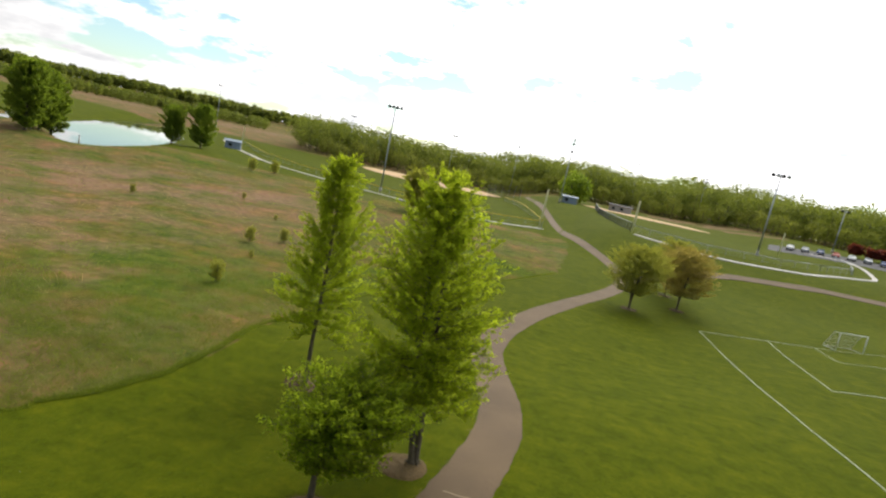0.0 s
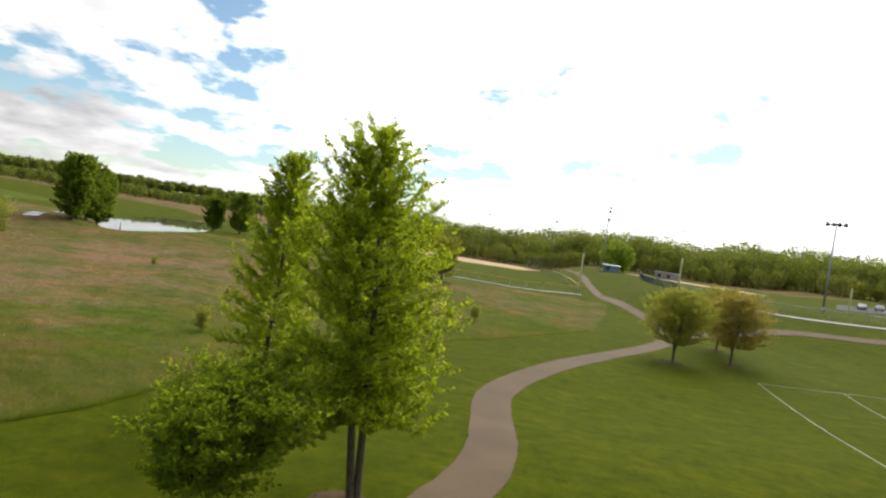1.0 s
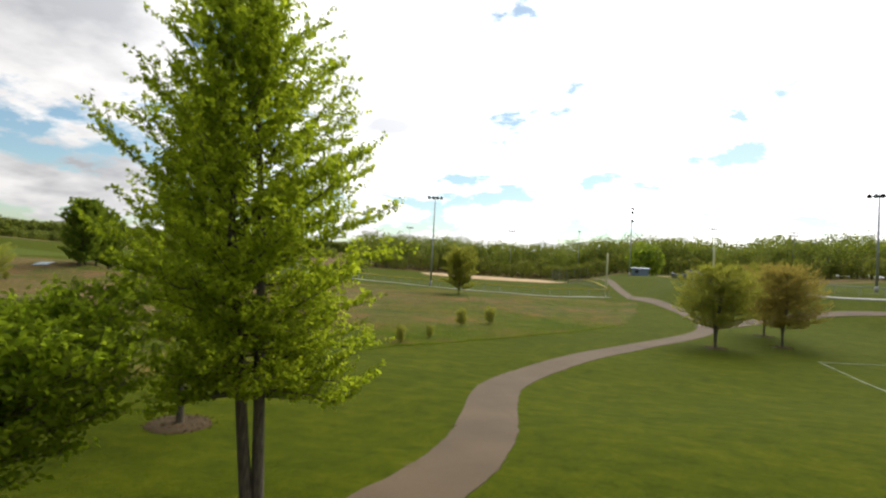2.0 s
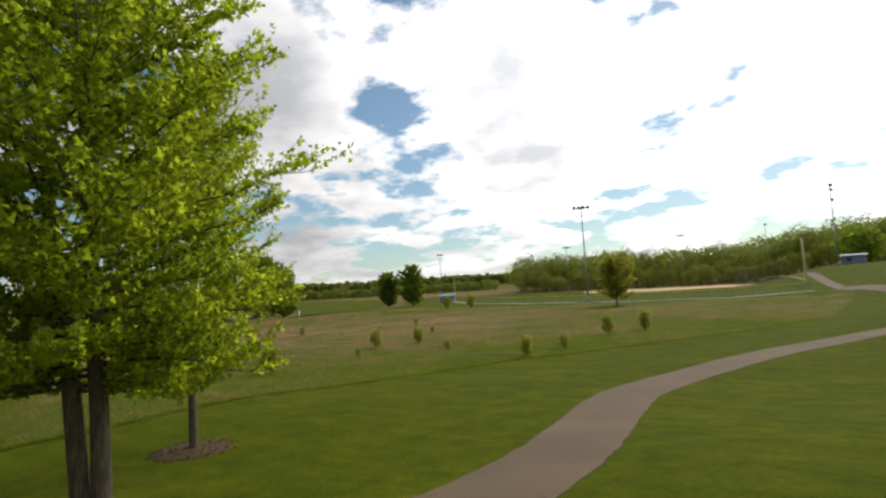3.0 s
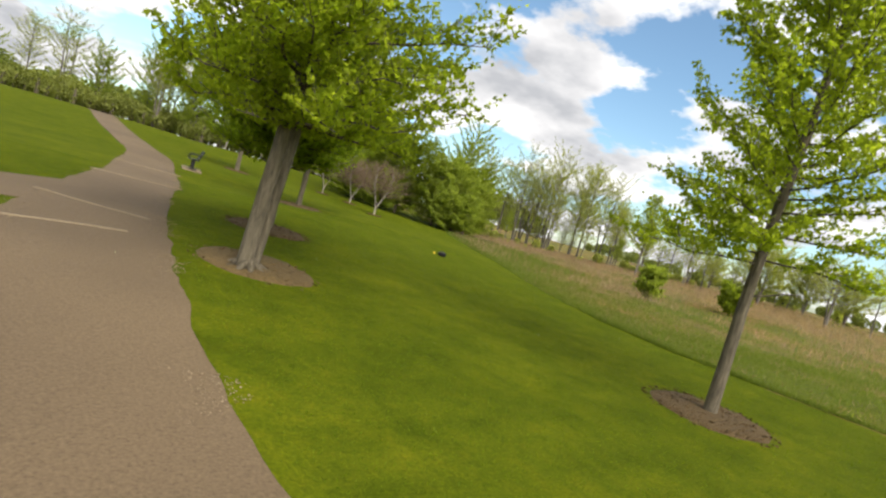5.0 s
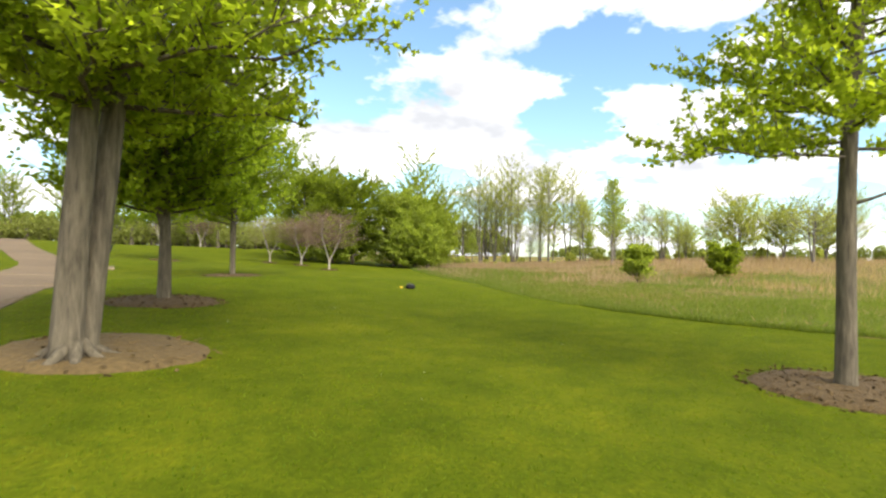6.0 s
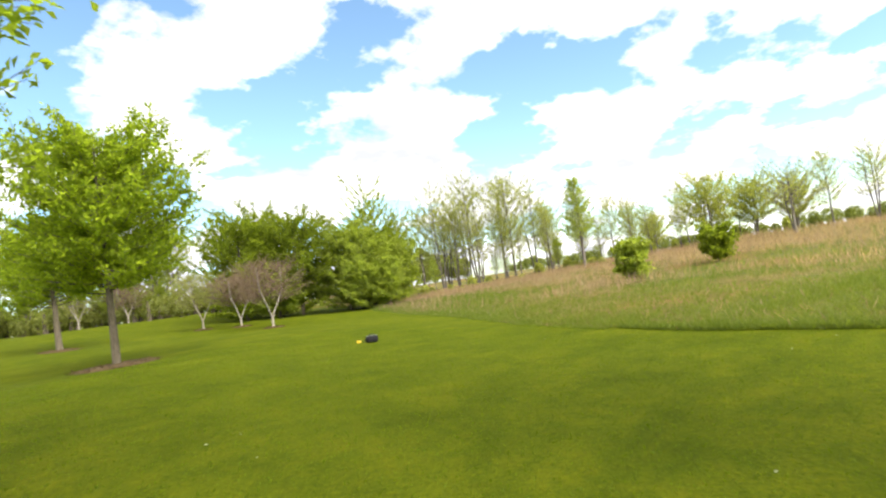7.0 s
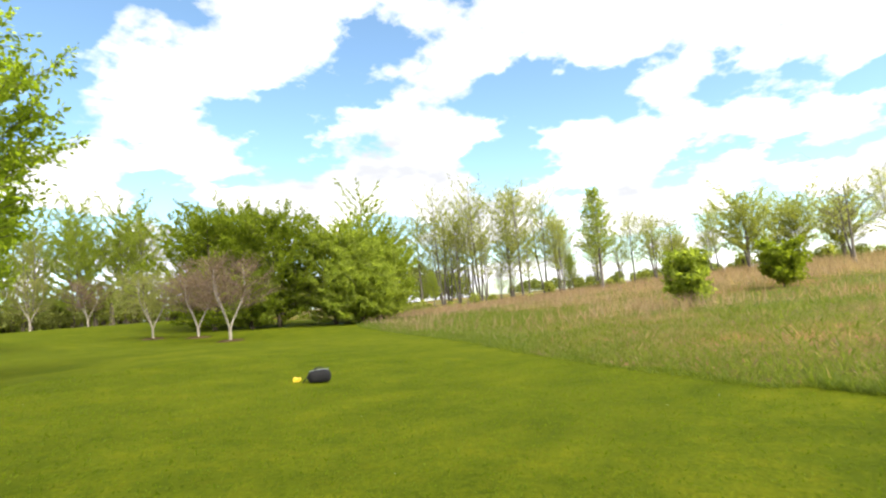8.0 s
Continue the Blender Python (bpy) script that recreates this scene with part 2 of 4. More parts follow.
def tube_np(pts, radii, n=8):
    """Vertices and faces of a tapered tube along points."""
    pts = [Vector(p) for p in pts]
    V, F = [], []
    for i, (p, r) in enumerate(zip(pts, radii)):
        d = (pts[min(i + 1, len(pts) - 1)] - pts[max(i - 1, 0)]).normalized()
        a = d.orthogonal().normalized() if abs(d.z) < 0.99 else Vector((1, 0, 0))
        a = (Vector((1, 0, 0)) - d * d.x).normalized() if abs(d.x) < 0.9 else (Vector((0, 1, 0)) - d * d.y).normalized()
        c = d.cross(a)
        for k in range(n):
            t = 2 * math.pi * k / n
            V.append(tuple(p + (a * math.cos(t) + c * math.sin(t)) * r))
        if i:
            o = (i - 1) * n
            F += [(o + k, o + (k + 1) % n, o + n + (k + 1) % n, o + n + k) for k in range(n)]
    F.append(tuple(range(len(V) - n, len(V))))
    F.append(tuple(reversed(range(n))))
    return V, F


def merge(parts):
    V, F = [], []
    for v, f in parts:
        o = len(V)
        V += v
        F += [tuple(i + o for i in q) for q in f]
    return V, F


def leaf_mesh(name, P, D, L, W, mat, rng, fold=0.3, lobed=False):
    """One folded leaf per point: base P, way D, length L, width W; four corners, or three lobes."""
    k = len(P)
    D = D / np.linalg.norm(D, axis=1, keepdims=True)
    R = rng.normal(size=(k, 3))
    S = np.cross(D, R)
    S /= np.linalg.norm(S, axis=1, keepdims=True) + 1e-9
    N = np.cross(S, D)
    L, W = L[:, None], W[:, None]
    if lobed:
        c = 6
        side, notch = P + D * L * 0.55 + N * W * fold, P + D * L * 0.58 + N * W * fold * 0.35
        V = np.stack([P, side + S * W * 0.62, notch + S * W * 0.20, P + D * L, notch - S * W * 0.20, side - S * W * 0.62], axis=1)
    else:
        c = 4
        mid = P + D * L * 0.5 + N * W * fold
        V = np.stack([P, mid + S * W * 0.5, P + D * L, mid - S * W * 0.5], axis=1)
    me = bpy.data.meshes.new(name)
    me.vertices.add(c * k)
    me.vertices.foreach_set("co", V.astype(np.float32).ravel())
    me.loops.add(c * k)
    me.loops.foreach_set("vertex_index", np.arange(c * k, dtype=np.int32))
    me.polygons.add(k)
    me.polygons.foreach_set("loop_start", np.arange(0, c * k, c, dtype=np.int32))
    me.materials.append(mat)
    me.update(calc_edges=True)
    return me


# ---- ground ----
def sm(t):
    t = np.clip(t, 0, 1)
    return t * t * (3 - 2 * t)


def inside_soft(x, y):
    """1 over the pond's bed, fading to 0 outside its shore."""
    u = (x + 131.5) * -0.54 + (y - 162.5) * 0.84   # along the pond
    v = (x + 131.5) * 0.84 + (y - 162.5) * 0.54        # across it
    return sm((1.2 - np.hypot(u / 87, v / 12.5)) / 0.2)


def height(x, y):
    """The ground's height."""
    x, y = np.asarray(x, float), np.asarray(y, float)
    rise = np.maximum(5.0 * sm((y - 100) / 85) * sm((x + 16) / 30), 4.4 * sm((y - 78) / 38) * sm((x - 4) / 16))
    z = rise * sm((460 - y) / 200)
    s = x - y                                      # the lawn climbs towards the bench
    z = z - 0.12 + 0.50 * sm((s + 30) / 13) + 0.15 * sm((s + 15) / 12)
    z = z - 0.22 * sm((-x - 15) / 7) * sm((s + 26) / 8)
    z = z - 0.60 * sm((y - 24) / 16) * sm((98 - y) / 40)
    z = z + 0.55 * sm((-x - 40) / 40) * sm((y - 60) / 30)
    z = z + 1.4 * sm((-x - 26) / 40) * np.exp(-((y - 14) / 22) ** 2)
    z = z + 1.5 * sm((0.35 * (x + 22) - y - 4) / 36) * sm((y + 260) / 150)     # and on towards the south
    z = z + 8.0 * sm((-x - 160) / 260) * np.exp(-((y - 160) / 65) ** 2)
    north = 0.12 + 0.88 * np.maximum(sm((y - 30) / 110), sm((x - 20) / 80))
    z = z + north * (3.5 * sm((np.hypot(x, y) - 180) / 220) + 14.0 * sm((np.hypot(x, y) - 560) / 360))
    z = z + 2.5 * sm((x - 60) / 40) * sm((y - 130) / 40)
    z = z + 1.2 * np.exp(-((x + 90) ** 2 + (y - 81) ** 2) / 15 ** 2)
    m = inside_soft(x, y)
    z = z * (1 - m) - 0.45 * m
    z = z + 0.05 * np.sin(x * 0.35 + 1) * np.cos(y * 0.28)
    return z


def hz(x, y):
    return float(height(x, y))


MOW = [(8, 104), (7, 86), (4.4, 68.5), (-0.7, 58.6), (-4.7, 50.8), (-8.2, 45.2), (-10.6, 41.6), (-11.9, 37), (-12.6, 31), (-13.7, 26), (-13.5, 22.2), (-13.7, 19),
       (-14.6, 16.5), (-16.2, 14.2), (-18.2, 11.2), (-20.5, 8.2), (-24.2, 2.6), (-28.8, -4.2), (-34, -9.8), (-45, -45), (-60, -90), (-400, -300), (-400, 112), (-36, 112), (2, 108)]


def inside(x, y, poly):
    r = np.zeros(x.shape, bool)
    for (x0, y0), (x1, y1) in zip(poly, poly[1:] + poly[:1]):
        hit = ((y0 > y) != (y1 > y)) & (x < (x1 - x0) * (y - y0) / (y1 - y0 + 1e-12) + x0)
        r ^= hit
    return r


def axis(lo, hi, step, far):
    a = list(np.arange(lo, hi + 1e-6, step))
    s = step
    while a[-1] < far:
        s *= 1.06
        a.append(a[-1] + s)
    s = step
    while a[0] > -far:
        s *= 1.06
        a.insert(0, a[0] - s)
    return np.array(a)


gx, gy = axis(-46, 40, 0.6, 3000), axis(-34, 70, 0.6, 3000)
X, Y = np.meshgrid(gx, gy)
Z = height(X, Y)
nx, ny = len(gx), len(gy)
idx = np.arange(nx * ny).reshape(ny, nx)
quads = np.stack([idx[:-1, :-1], idx[:-1, 1:], idx[1:, 1:], idx[1:, :-1]], -1).reshape(-1, 4)
me = mesh_from("ground", np.stack([X, Y, Z], -1).reshape(-1, 3).tolist(), quads.tolist(), M_GROUND, True)
meadow = inside(X, Y, MOW).astype(float)
far_mead = ((Y > 230) | (np.hypot(X, Y) > 330)).astype(float)
crop = ((X < -165) & (Y < 150) & (Y > 92)).astype(float)
soil = ((X < -170) & (Y > 300) & (Y < 420)).astype(float)
soil = np.maximum(soil, 0.9 * meadow * np.exp(-((X + 48 - 0.6 * (Y - 66)) / 20) ** 2 - ((Y - 66) / 24) ** 2))
soil = np.maximum(soil, 0.6 * meadow * np.exp(-((X + 40) / 13) ** 2 - ((Y - 36) / 16) ** 2))
bear = np.degrees(np.arctan2(X, Y))
ring = np.hypot(X, Y)
soil = np.maximum(soil, ((ring > 226) & (ring < 252) & (bear > 12) & (bear < 24)).astype(float))
soil = np.maximum(soil, 0.35 * far_mead * (X < -60) * (ring < 480))
lush = sm((X + 38) / 22) * sm((Y - 20) / 15) + 1.2 * sm((X + 22) / 8) * sm((Y - 34) / 10) + np.exp(-((X + 60) / 25) ** 2 - ((Y - 100) / 14) ** 2) + 0.9 * np.exp(-((X + 24) / 9) ** 2 - ((Y - 6) / 14) ** 2)
for (x0, y0), (x1, y1) in zip(MOW[:19], MOW[1:20]):
    t_ = np.clip(((X - x0) * (x1 - x0) + (Y - y0) * (y1 - y0)) / ((x1 - x0) ** 2 + (y1 - y0) ** 2), 0, 1)
    lush = np.maximum(lush, 1.7 * np.exp(-(np.hypot(X - x0 - t_ * (x1 - x0), Y - y0 - t_ * (y1 - y0)) / 2.0) ** 2))
col = me.color_attributes.new("cover", "FLOAT_COLOR", "POINT")
col.data.foreach_set("color", np.stack([np.maximum(meadow, far_mead), crop, soil, lush], -1).astype(np.float32).ravel())
tagged(new("ground", me), "mown green lawn running into rough tan meadow", "ground", kind="structure")


def strip(name, line, width, mat, label, lift=0.015, kind="structure", step=0.6, wob=0.0, category="path"):
    """A band along a line of points that lies on the ground, with a small edge."""
    pts = [Vector((*p, 0)) for p in line]
    dense = []
    for i in range(len(pts) - 1):
        a, b = pts[max(i - 1, 0)], pts[i]
        c, d = pts[i + 1], pts[min(i + 2, len(pts) - 1)]
        k = max(2, int((c - b).length / step))
        for j in range(k):
            t = j / k
            dense.append(0.5 * ((2 * b) + (c - a) * t + (2 * a - 5 * b + 4 * c - d) * t * t + (3 * b - a - 3 * c + d) * t ** 3))
    dense.append(pts[-1])
    V, F = [], []
    m = 4
    for i, p in enumerate(dense):
        d = (dense[min(i + 1, len(dense) - 1)] - dense[max(i - 1, 0)]).normalized()
        s = Vector((d.y, -d.x, 0))
        wl_, wr_ = [width / 2 + wob * noise.noise(Vector((p.x * 1.7, p.y * 1.7, q))) + wob * 0.45 * noise.noise(Vector((p.x * 6.3, p.y * 6.3, q + 3))) for q in (0.0, 7.0)]
        for k, u in enumerate((-1.0, -1.0, -0.33, 0.33, 1.0, 1.0)):
            q = p + s * u * (wl_ if u < 0 else wr_)
            V.append((q.x, q.y, hz(q.x, q.y) + (lift if 0 < k < 5 else -0.03)))
        if i:
            o = (i - 1) * 6
            F += [(o + k, o + k + 1, o + 7 + k, o + 6 + k) for k in range(5)]
    me = mesh_from(name, V, F, mat)
    return tagged(new(name, me), label, category, kind=kind)


MAIN = [(-14.4, -60), (-9.3, -22), (-7.9, -9), (-7.4, -3.8), (-5.7, 2.4), (-4.4, 7.1), (-3.3, 10.1), (-2.3, 13.2), (-1.42, 16.4), (-0.84, 19.0), (-0.50, 21.5), (-0.66, 24.5), (-1.37, 29), (-1.7, 33),
        (-0.9, 38.3), (1.4, 45), (4.9, 53), (8.8, 60.8), (12.6, 70), (14.0, 78), (13, 87), (10, 101.5), (6.2, 130), (3, 170), (-1.5, 225)]
strip("path", MAIN, 1.9, M_PATH, "worn tan-grey asphalt footpath curving through grass", wob=0.07, step=0.22)
strip("path", [(-2.6, 12.2), (-0.4, 13.2), (4, 13), (12, 11.5), (30, 10)], 2.4, M_PATH, "worn tan-grey asphalt side path", lift=0.011, wob=0.06)
strip("path", [(13.2, 73.3), (18, 80.5), (24, 86.6), (32, 92.2), (44, 95.5), (55, 97), (95, 97), (140, 90)], 2.4, M_PATH, "worn tan-grey asphalt side path", lift=0.05, wob=0.1)


# ---- trees ----
def grow(h, base, radius, trunk_r, stems, limbs, leaf, seed, per_twig=9, twigs=8, rise=0.9, lean=(0, 0), bare=1.0, fork=0.0, skew=(0, 0), low=0.9, droop=False, gap=0.018, spread=0.1, hang=0.15):
    """Trunk, branch and leaf arrays of a tree of height h. radius(u): crown radius at u from crown base (0) to tip (1)."""
    rng = np.random.default_rng(seed)
    trunks, branches, LP, LD = [], [], [], []
    for si, (sx, sy, top) in enumerate(stems):
        n = 12
        pts, rad = [], []
        for i in range(n):
            u = i / (n - 1)
            w = 0.05 * h * 0.15
            pts.append((sx * (gap * h * (fork > 0) + min(1, max(0, u - fork) * 2.2) * h * spread) + lean[0] * max(0, u - fork) / (1 - fork) + w * noise.noise(Vector((seed, u * 3, si))),
                        sy * (gap * h * (fork > 0) + min(1, max(0, u - fork) * 2.2) * h * spread) + lean[1] * max(0, u - fork) / (1 - fork) + w * noise.noise(Vector((seed, u * 3, si + 9))), u * h * top * 0.97))
            rad.append(trunk_r * (1 - u) ** 0.8 * (1.0 if len(stems) == 1 else 0.8) + 0.012 + (trunk_r * 0.4 if i == 0 else 0))
        pts.insert(1, tuple(np.array(pts[0]) * 0.85 + np.array(pts[1]) * 0.15))
        rad.insert(1, rad[1] * 1.12)
        trunks.append(tube_np(pts, rad, 10))
        P = np.array(pts)
        for k in range(limbs // len(stems)):
            u = ((k + 0.5) / (limbs // len(stems))) ** low
            z0 = base + (h * top * 0.985 - base) * u * 0.97
            o = np.array([np.interp(z0, P[:, 2], P[:, 0]), np.interp(z0, P[:, 2], P[:, 1]), z0])
            az = k * 2.39996 + rng.normal(0, 0.3) + si * 1.3
            reach = radius(u) * rng.uniform(0.72, 1.12) * (1 + skew[0] * math.cos(az - skew[1]))
            out = np.array([math.cos(az), math.sin(az), 0])
            up = reach * rise * rng.uniform(0.7, 1.2) * (min(0.45 + 0.9 * u, -0.08 + 2.1 * u) if droop else 0.45 + 0.9 * u)
            m = 6
            line = [o + out * reach * t + np.array([0, 0, up]) * t ** 1.35 + rng.normal(0, 0.03 * reach, 3) * t for t in np.linspace(0, 1, m)]
            r0 = max(0.010, trunk_r * 0.23 * (1 - u * 0.7))
            branches.append(tube_np(line, [r0 * (1 - 0.8 * t) for t in np.linspace(0, 1, m)], 5))
            A = np.array(line)
            nt = max(3, int(twigs * (0.35 + reach / max(radius(0.25), 0.1))))
            for j in range(nt):
                t = 0.12 + 0.88 * (j + rng.random()) / nt
                q = np.array([np.interp(t, np.linspace(0, 1, m), A[:, c]) for c in range(3)])
                d = out * rng.uniform(0.2, 1.0) + np.array([0, 0, rng.uniform(0.1, 1.0)]) + np.cross(out, [0, 0, 1]) * rng.normal(0, 0.8)
                d /= np.linalg.norm(d)
                ln = (0.22 + 0.16 * reach) * rng.uniform(0.6, 1.3)
                if leaf < 0.3:
                    branches.append(tube_np([q, q + d * ln], [0.004 + 0.1 * r0, 0.003], 3))
                s = np.sort(rng.random(per_twig)) * 1.1
                pp = q + d * ln * s[:, None] + rng.normal(0, leaf * 0.35, (per_twig, 3))
                dd = d + rng.normal(0, 0.75, (per_twig, 3)) + np.array([0, 0, -hang])
                LP.append(pp)
                LD.append(dd)
    LP, LD = np.concatenate(LP), np.concatenate(LD)
    keep = rng.random(len(LP)) < bare
    LP, LD = LP[keep], LD[keep]
    L = leaf * rng.uniform(0.7, 1.3, len(LP))
    return trunks, branches, LP, LD, L, rng


def tree(name, at, label, mat_leaf, mat_bark, group="", twig=None, wide=0.8, lobed=False, **kw):
    t = thing(name, (at[0], at[1], hz(*at[:2]) - 0.02), label, "tree", group)
    trunks, branches, P, D, L, rng = grow(**kw)
    for v, f in trunks:
        attach("trunk", mesh_from("trunk", v, f, mat_bark, True), t)
    v, f = merge(branches)
    tagged(attach("branchwork", mesh_from("branchwork", v, f, twig or mat_bark, True), t), kind="stuff")
    attach("crown", leaf_mesh("crown", P, D, L, L * wide, mat_leaf, rng, lobed=lobed), t)
    return t


def mulch_ring(at, r, seed, label="ring of dark brown bark mulch round a tree", mat=None):
    """A low uneven mound of mulch with loose chips at its edge."""
    rng = np.random.default_rng(seed)
    V, F = [], []
    n, m = 40, 6
    for i in range(m + 1):
        for k in range(n):
            a = 2 * math.pi * k / n
            rr = r * i / m * (1 + 0.07 * noise.noise(Vector((math.cos(a) * 2, math.sin(a) * 2, seed))))
            x, y = at[0] + rr * math.cos(a), at[1] + rr * math.sin(a)
            V.append((x, y, hz(x, y) + (0.055 * (1 - (i / m) ** 3) + 0.018 * noise.noise(Vector((x * 9, y * 9, 0))) + 0.012 if i < m else -0.03)))
        if i:
            o = (i - 1) * n
            F += [(o + k, o + (k + 1) % n, o + n + (k + 1) % n, o + n + k) for k in range(n)]
    t = thing("mulch_ring", (0, 0, 0), label, "mulch", "mulch rings", kind="stuff")
    attach("mound", mesh_from("mound", V, F, mat or M_MULCH, True), t)
    k = 500 if mat is None else 160
    a, q = rng.random(k) * 2 * math.pi, r * np.sqrt(rng.random(k)) * 1.06
    x, y = at[0] + q * np.cos(a), at[1] + q * np.sin(a)
    P = np.stack([x, y, height(x, y) + 0.055 * (1 - (q / r) ** 3) + 0.015], -1)
    D = np.stack([rng.normal(size=k), rng.normal(size=k), rng.normal(0, 0.25, k)], -1)
    Ln = rng.uniform(0.03, 0.09, k)
    attach("chips", leaf_mesh("chips", P, D, Ln, Ln * 0.4, mat or M_MULCH, rng, 0.2), t)
    return t


BIG, SMALL, T1, T2, T3 = (-3.2, 17.0), (-8.95, 21.4), (-5.3, 13.2), (-10.8, 4.5), (-13.75, -9.0)


def pyramid(r):
    return lambda u: r * (0.62 + 1.1 * u * (1 - u) * 1.1 if u < 0.35 else 0.93) * (1 - max(0, u - 0.25) / 0.75) ** 0.66 + 0.12


def round_crown(r):
    return lambda u: r * math.sqrt(max(0.05, 1 - (1.7 * u - 0.62) ** 2 * 0.8)) + 0.1


big = tree("maple_tree", BIG, "tall bright green maple with twin grey trunks beside the path", M_LEAF, M_BARK, "park maples",
     h=9.9, base=2.05, radius=pyramid(2.45), trunk_r=0.126, stems=[(-0.42, -0.30, 0.94), (0.42, 0.30, 1.0)], gap=0.0145, spread=0.026, limbs=170, leaf=0.076, lobed=True, hang=0.45, seed=3, per_twig=26, twigs=18, rise=0.85, lean=(-0.7, -0.3), fork=0.0001, skew=(0.14, radians(100)), low=1.15, droop=True)
small = tree("maple_tree", SMALL, "slender bright green maple in a mulch ring", M_LEAF, M_BARK, "park maples",
     h=10.0, base=2.4, radius=lambda u: 2.12 * (1 - u) ** 0.8 * (0.86 + 0.14 * min(1, u * 6)) + 0.12, trunk_r=0.088, stems=[(0.02, 0.03, 1.0)], limbs=120, leaf=0.072, lobed=True, hang=0.45, seed=8, per_twig=27, twigs=17, rise=1.3, lean=(0.0, 0.2), fork=0.2, skew=(0.12, radians(60)), droop=True)
tree("ash_tree", T1, "round-headed green lawn tree in a mulch ring", M_LEAF_T1, M_BARK, "lawn trees",
     h=3.6, base=1.35, radius=lambda u: 1.62 * math.sqrt(max(0.12, 1 - (1.9 * u - 0.8) ** 2)), trunk_r=0.115, stems=[(0.9, -0.5, 0.92), (-0.8, -0.7, 0.95), (-0.1, 0.9, 1.0)], limbs=96, leaf=0.10, wide=0.55, hang=0.35, seed=12, per_twig=15, twigs=16, rise=0.5, fork=0.38, gap=0.001, lean=(0.65, 0.95), skew=(0.25, radians(70)))
tree("ash_tree", T2, "green lawn tree with two pale stems", M_LEAF_T1, M_BARK, "lawn trees",
     h=5.5, base=1.75, radius=round_crown(1.92), trunk_r=0.10, fork=0.04, stems=[(-0.3, -0.75, 0.95), (0.3, 0.75, 1.0)], limbs=110, leaf=0.11, wide=0.5, hang=0.35, seed=15, per_twig=24, twigs=14, rise=0.6)
tree("ash_tree", T3, "small green lawn tree near the bench", M_LEAF_T1, M_BARK, "lawn trees",
     h=5.4, base=1.9, radius=round_crown(2.1), trunk_r=0.13, stems=[(0.1, 0.1, 1.0)], limbs=64, leaf=0.15, wide=0.55, seed=19, per_twig=18, twigs=11, rise=0.6)
for i, (p, r) in enumerate((((BIG[0] - 0.3, BIG[1] - 0.3), 0.9), (SMALL, 0.95), (T1, 0.88), (T2, 0.95), (T3, 0.8))):
    mulch_ring(p, r, i + 1, *(("ring of bare tan earth round the twin-stemmed maple", M_EARTH) if i == 0 else ()))

# surface roots at the twin maple and a bare low branch on the slender one
for k in range(9):
    a = k * 0.7 + 0.3 * noise.noise(Vector((k, 3, 1)))
    ln = 0.42 + 0.22 * noise.noise(Vector((k, 1, 7)))
    pts = [(math.cos(a) * (0.07 + ln * t), math.sin(a) * (0.07 + ln * t) + 0.06 * math.sin(3 * t + k), 0.13 * (1 - t) ** 2.6 + 0.05 - 0.06 * t) for t in (0, 0.2, 0.45, 0.7, 1.0)]
    attach("root", mesh_from("root", *tube_np(pts, [0.05, 0.045, 0.038, 0.03, 0.012], 7), M_BARK, True), big)
attach("branch", mesh_from("branch", *tube_np([(0.0, 0.0, 1.95), (-0.12, 0.2, 2.02), (-0.2, 0.42, 2.12), (-0.25, 0.6, 2.16)], [0.024, 0.018, 0.013, 0.006], 6), M_BARK, True), small)

# three rounded trees at the soccer field
for i, (p, m, lab, h, r) in enumerate((((11.3, 56.8), M_LEAF_GOLD, "round-headed yellow-green tree on the lawn", 7.1, 3.0),
                                       ((17.6, 62.3), M_LEAF_RUST, "round-headed bronze-tinted tree on the lawn", 7.6, 3.3),
                                       ((18.2, 70.3), M_LEAF_GOLD, "round-headed light green tree on the lawn", 7.6, 2.8))):
    tree("crab_apple_tree", p, lab, m, M_BARK, "trees by the field", h=h, base=1.5, radius=lambda u, r=r: r * math.sqrt(max(0.1, 1 - (1.85 * u - 0.8) ** 2)), trunk_r=0.11,
         stems=[(0.5, 0.1, 0.95), (-0.5, 0.3, 0.95), (0.1, -0.5, 0.9)], fork=0.14, gap=0.002, limbs=130, leaf=0.09, seed=30 + i, per_twig=22, twigs=15, rise=0.3)
    mulch_ring(p, 0.9, 30 + i)

# ---- further materials ----
M_STEEL = speckled("galvanised_steel", (0.30, 0.32, 0.34), (0.42, 0.44, 0.46), 6, 0.5, 0.05, 0.6)
M_BLACK = speckled("black_metal", (0.012, 0.012, 0.013), (0.03, 0.03, 0.032), 20, 0.5, 0.1, 0.3)
M_CLOTH = speckled("black_canvas", (0.006, 0.006, 0.006), (0.015, 0.0145, 0.014), 60, 0.97, 0.5)
M_YELLOW = speckled("yellow_plastic", (0.62, 0.42, 0.03), (0.78, 0.56, 0.05), 8, 0.5, 0.1)
M_WHITE = speckled("white_paint", (0.62, 0.62, 0.60), (0.80, 0.80, 0.78), 5, 0.6, 0.1)
M_CHALK = speckled("chalk_line", (0.34, 0.38, 0.24), (0.55, 0.58, 0.44), 12, 0.95, 0.2)
M_DIRT = speckled("infield_dirt", (0.44, 0.29, 0.15), (0.60, 0.42, 0.24), 3, 0.95, 0.2)
M_GREYBLUE = speckled("blue_grey_panel", (0.17, 0.23, 0.30), (0.26, 0.32, 0.40), 2, 0.6, 0.1)
M_WALL = speckled("pale_wall", (0.30, 0.29, 0.27), (0.40, 0.39, 0.37), 3, 0.8, 0.1)
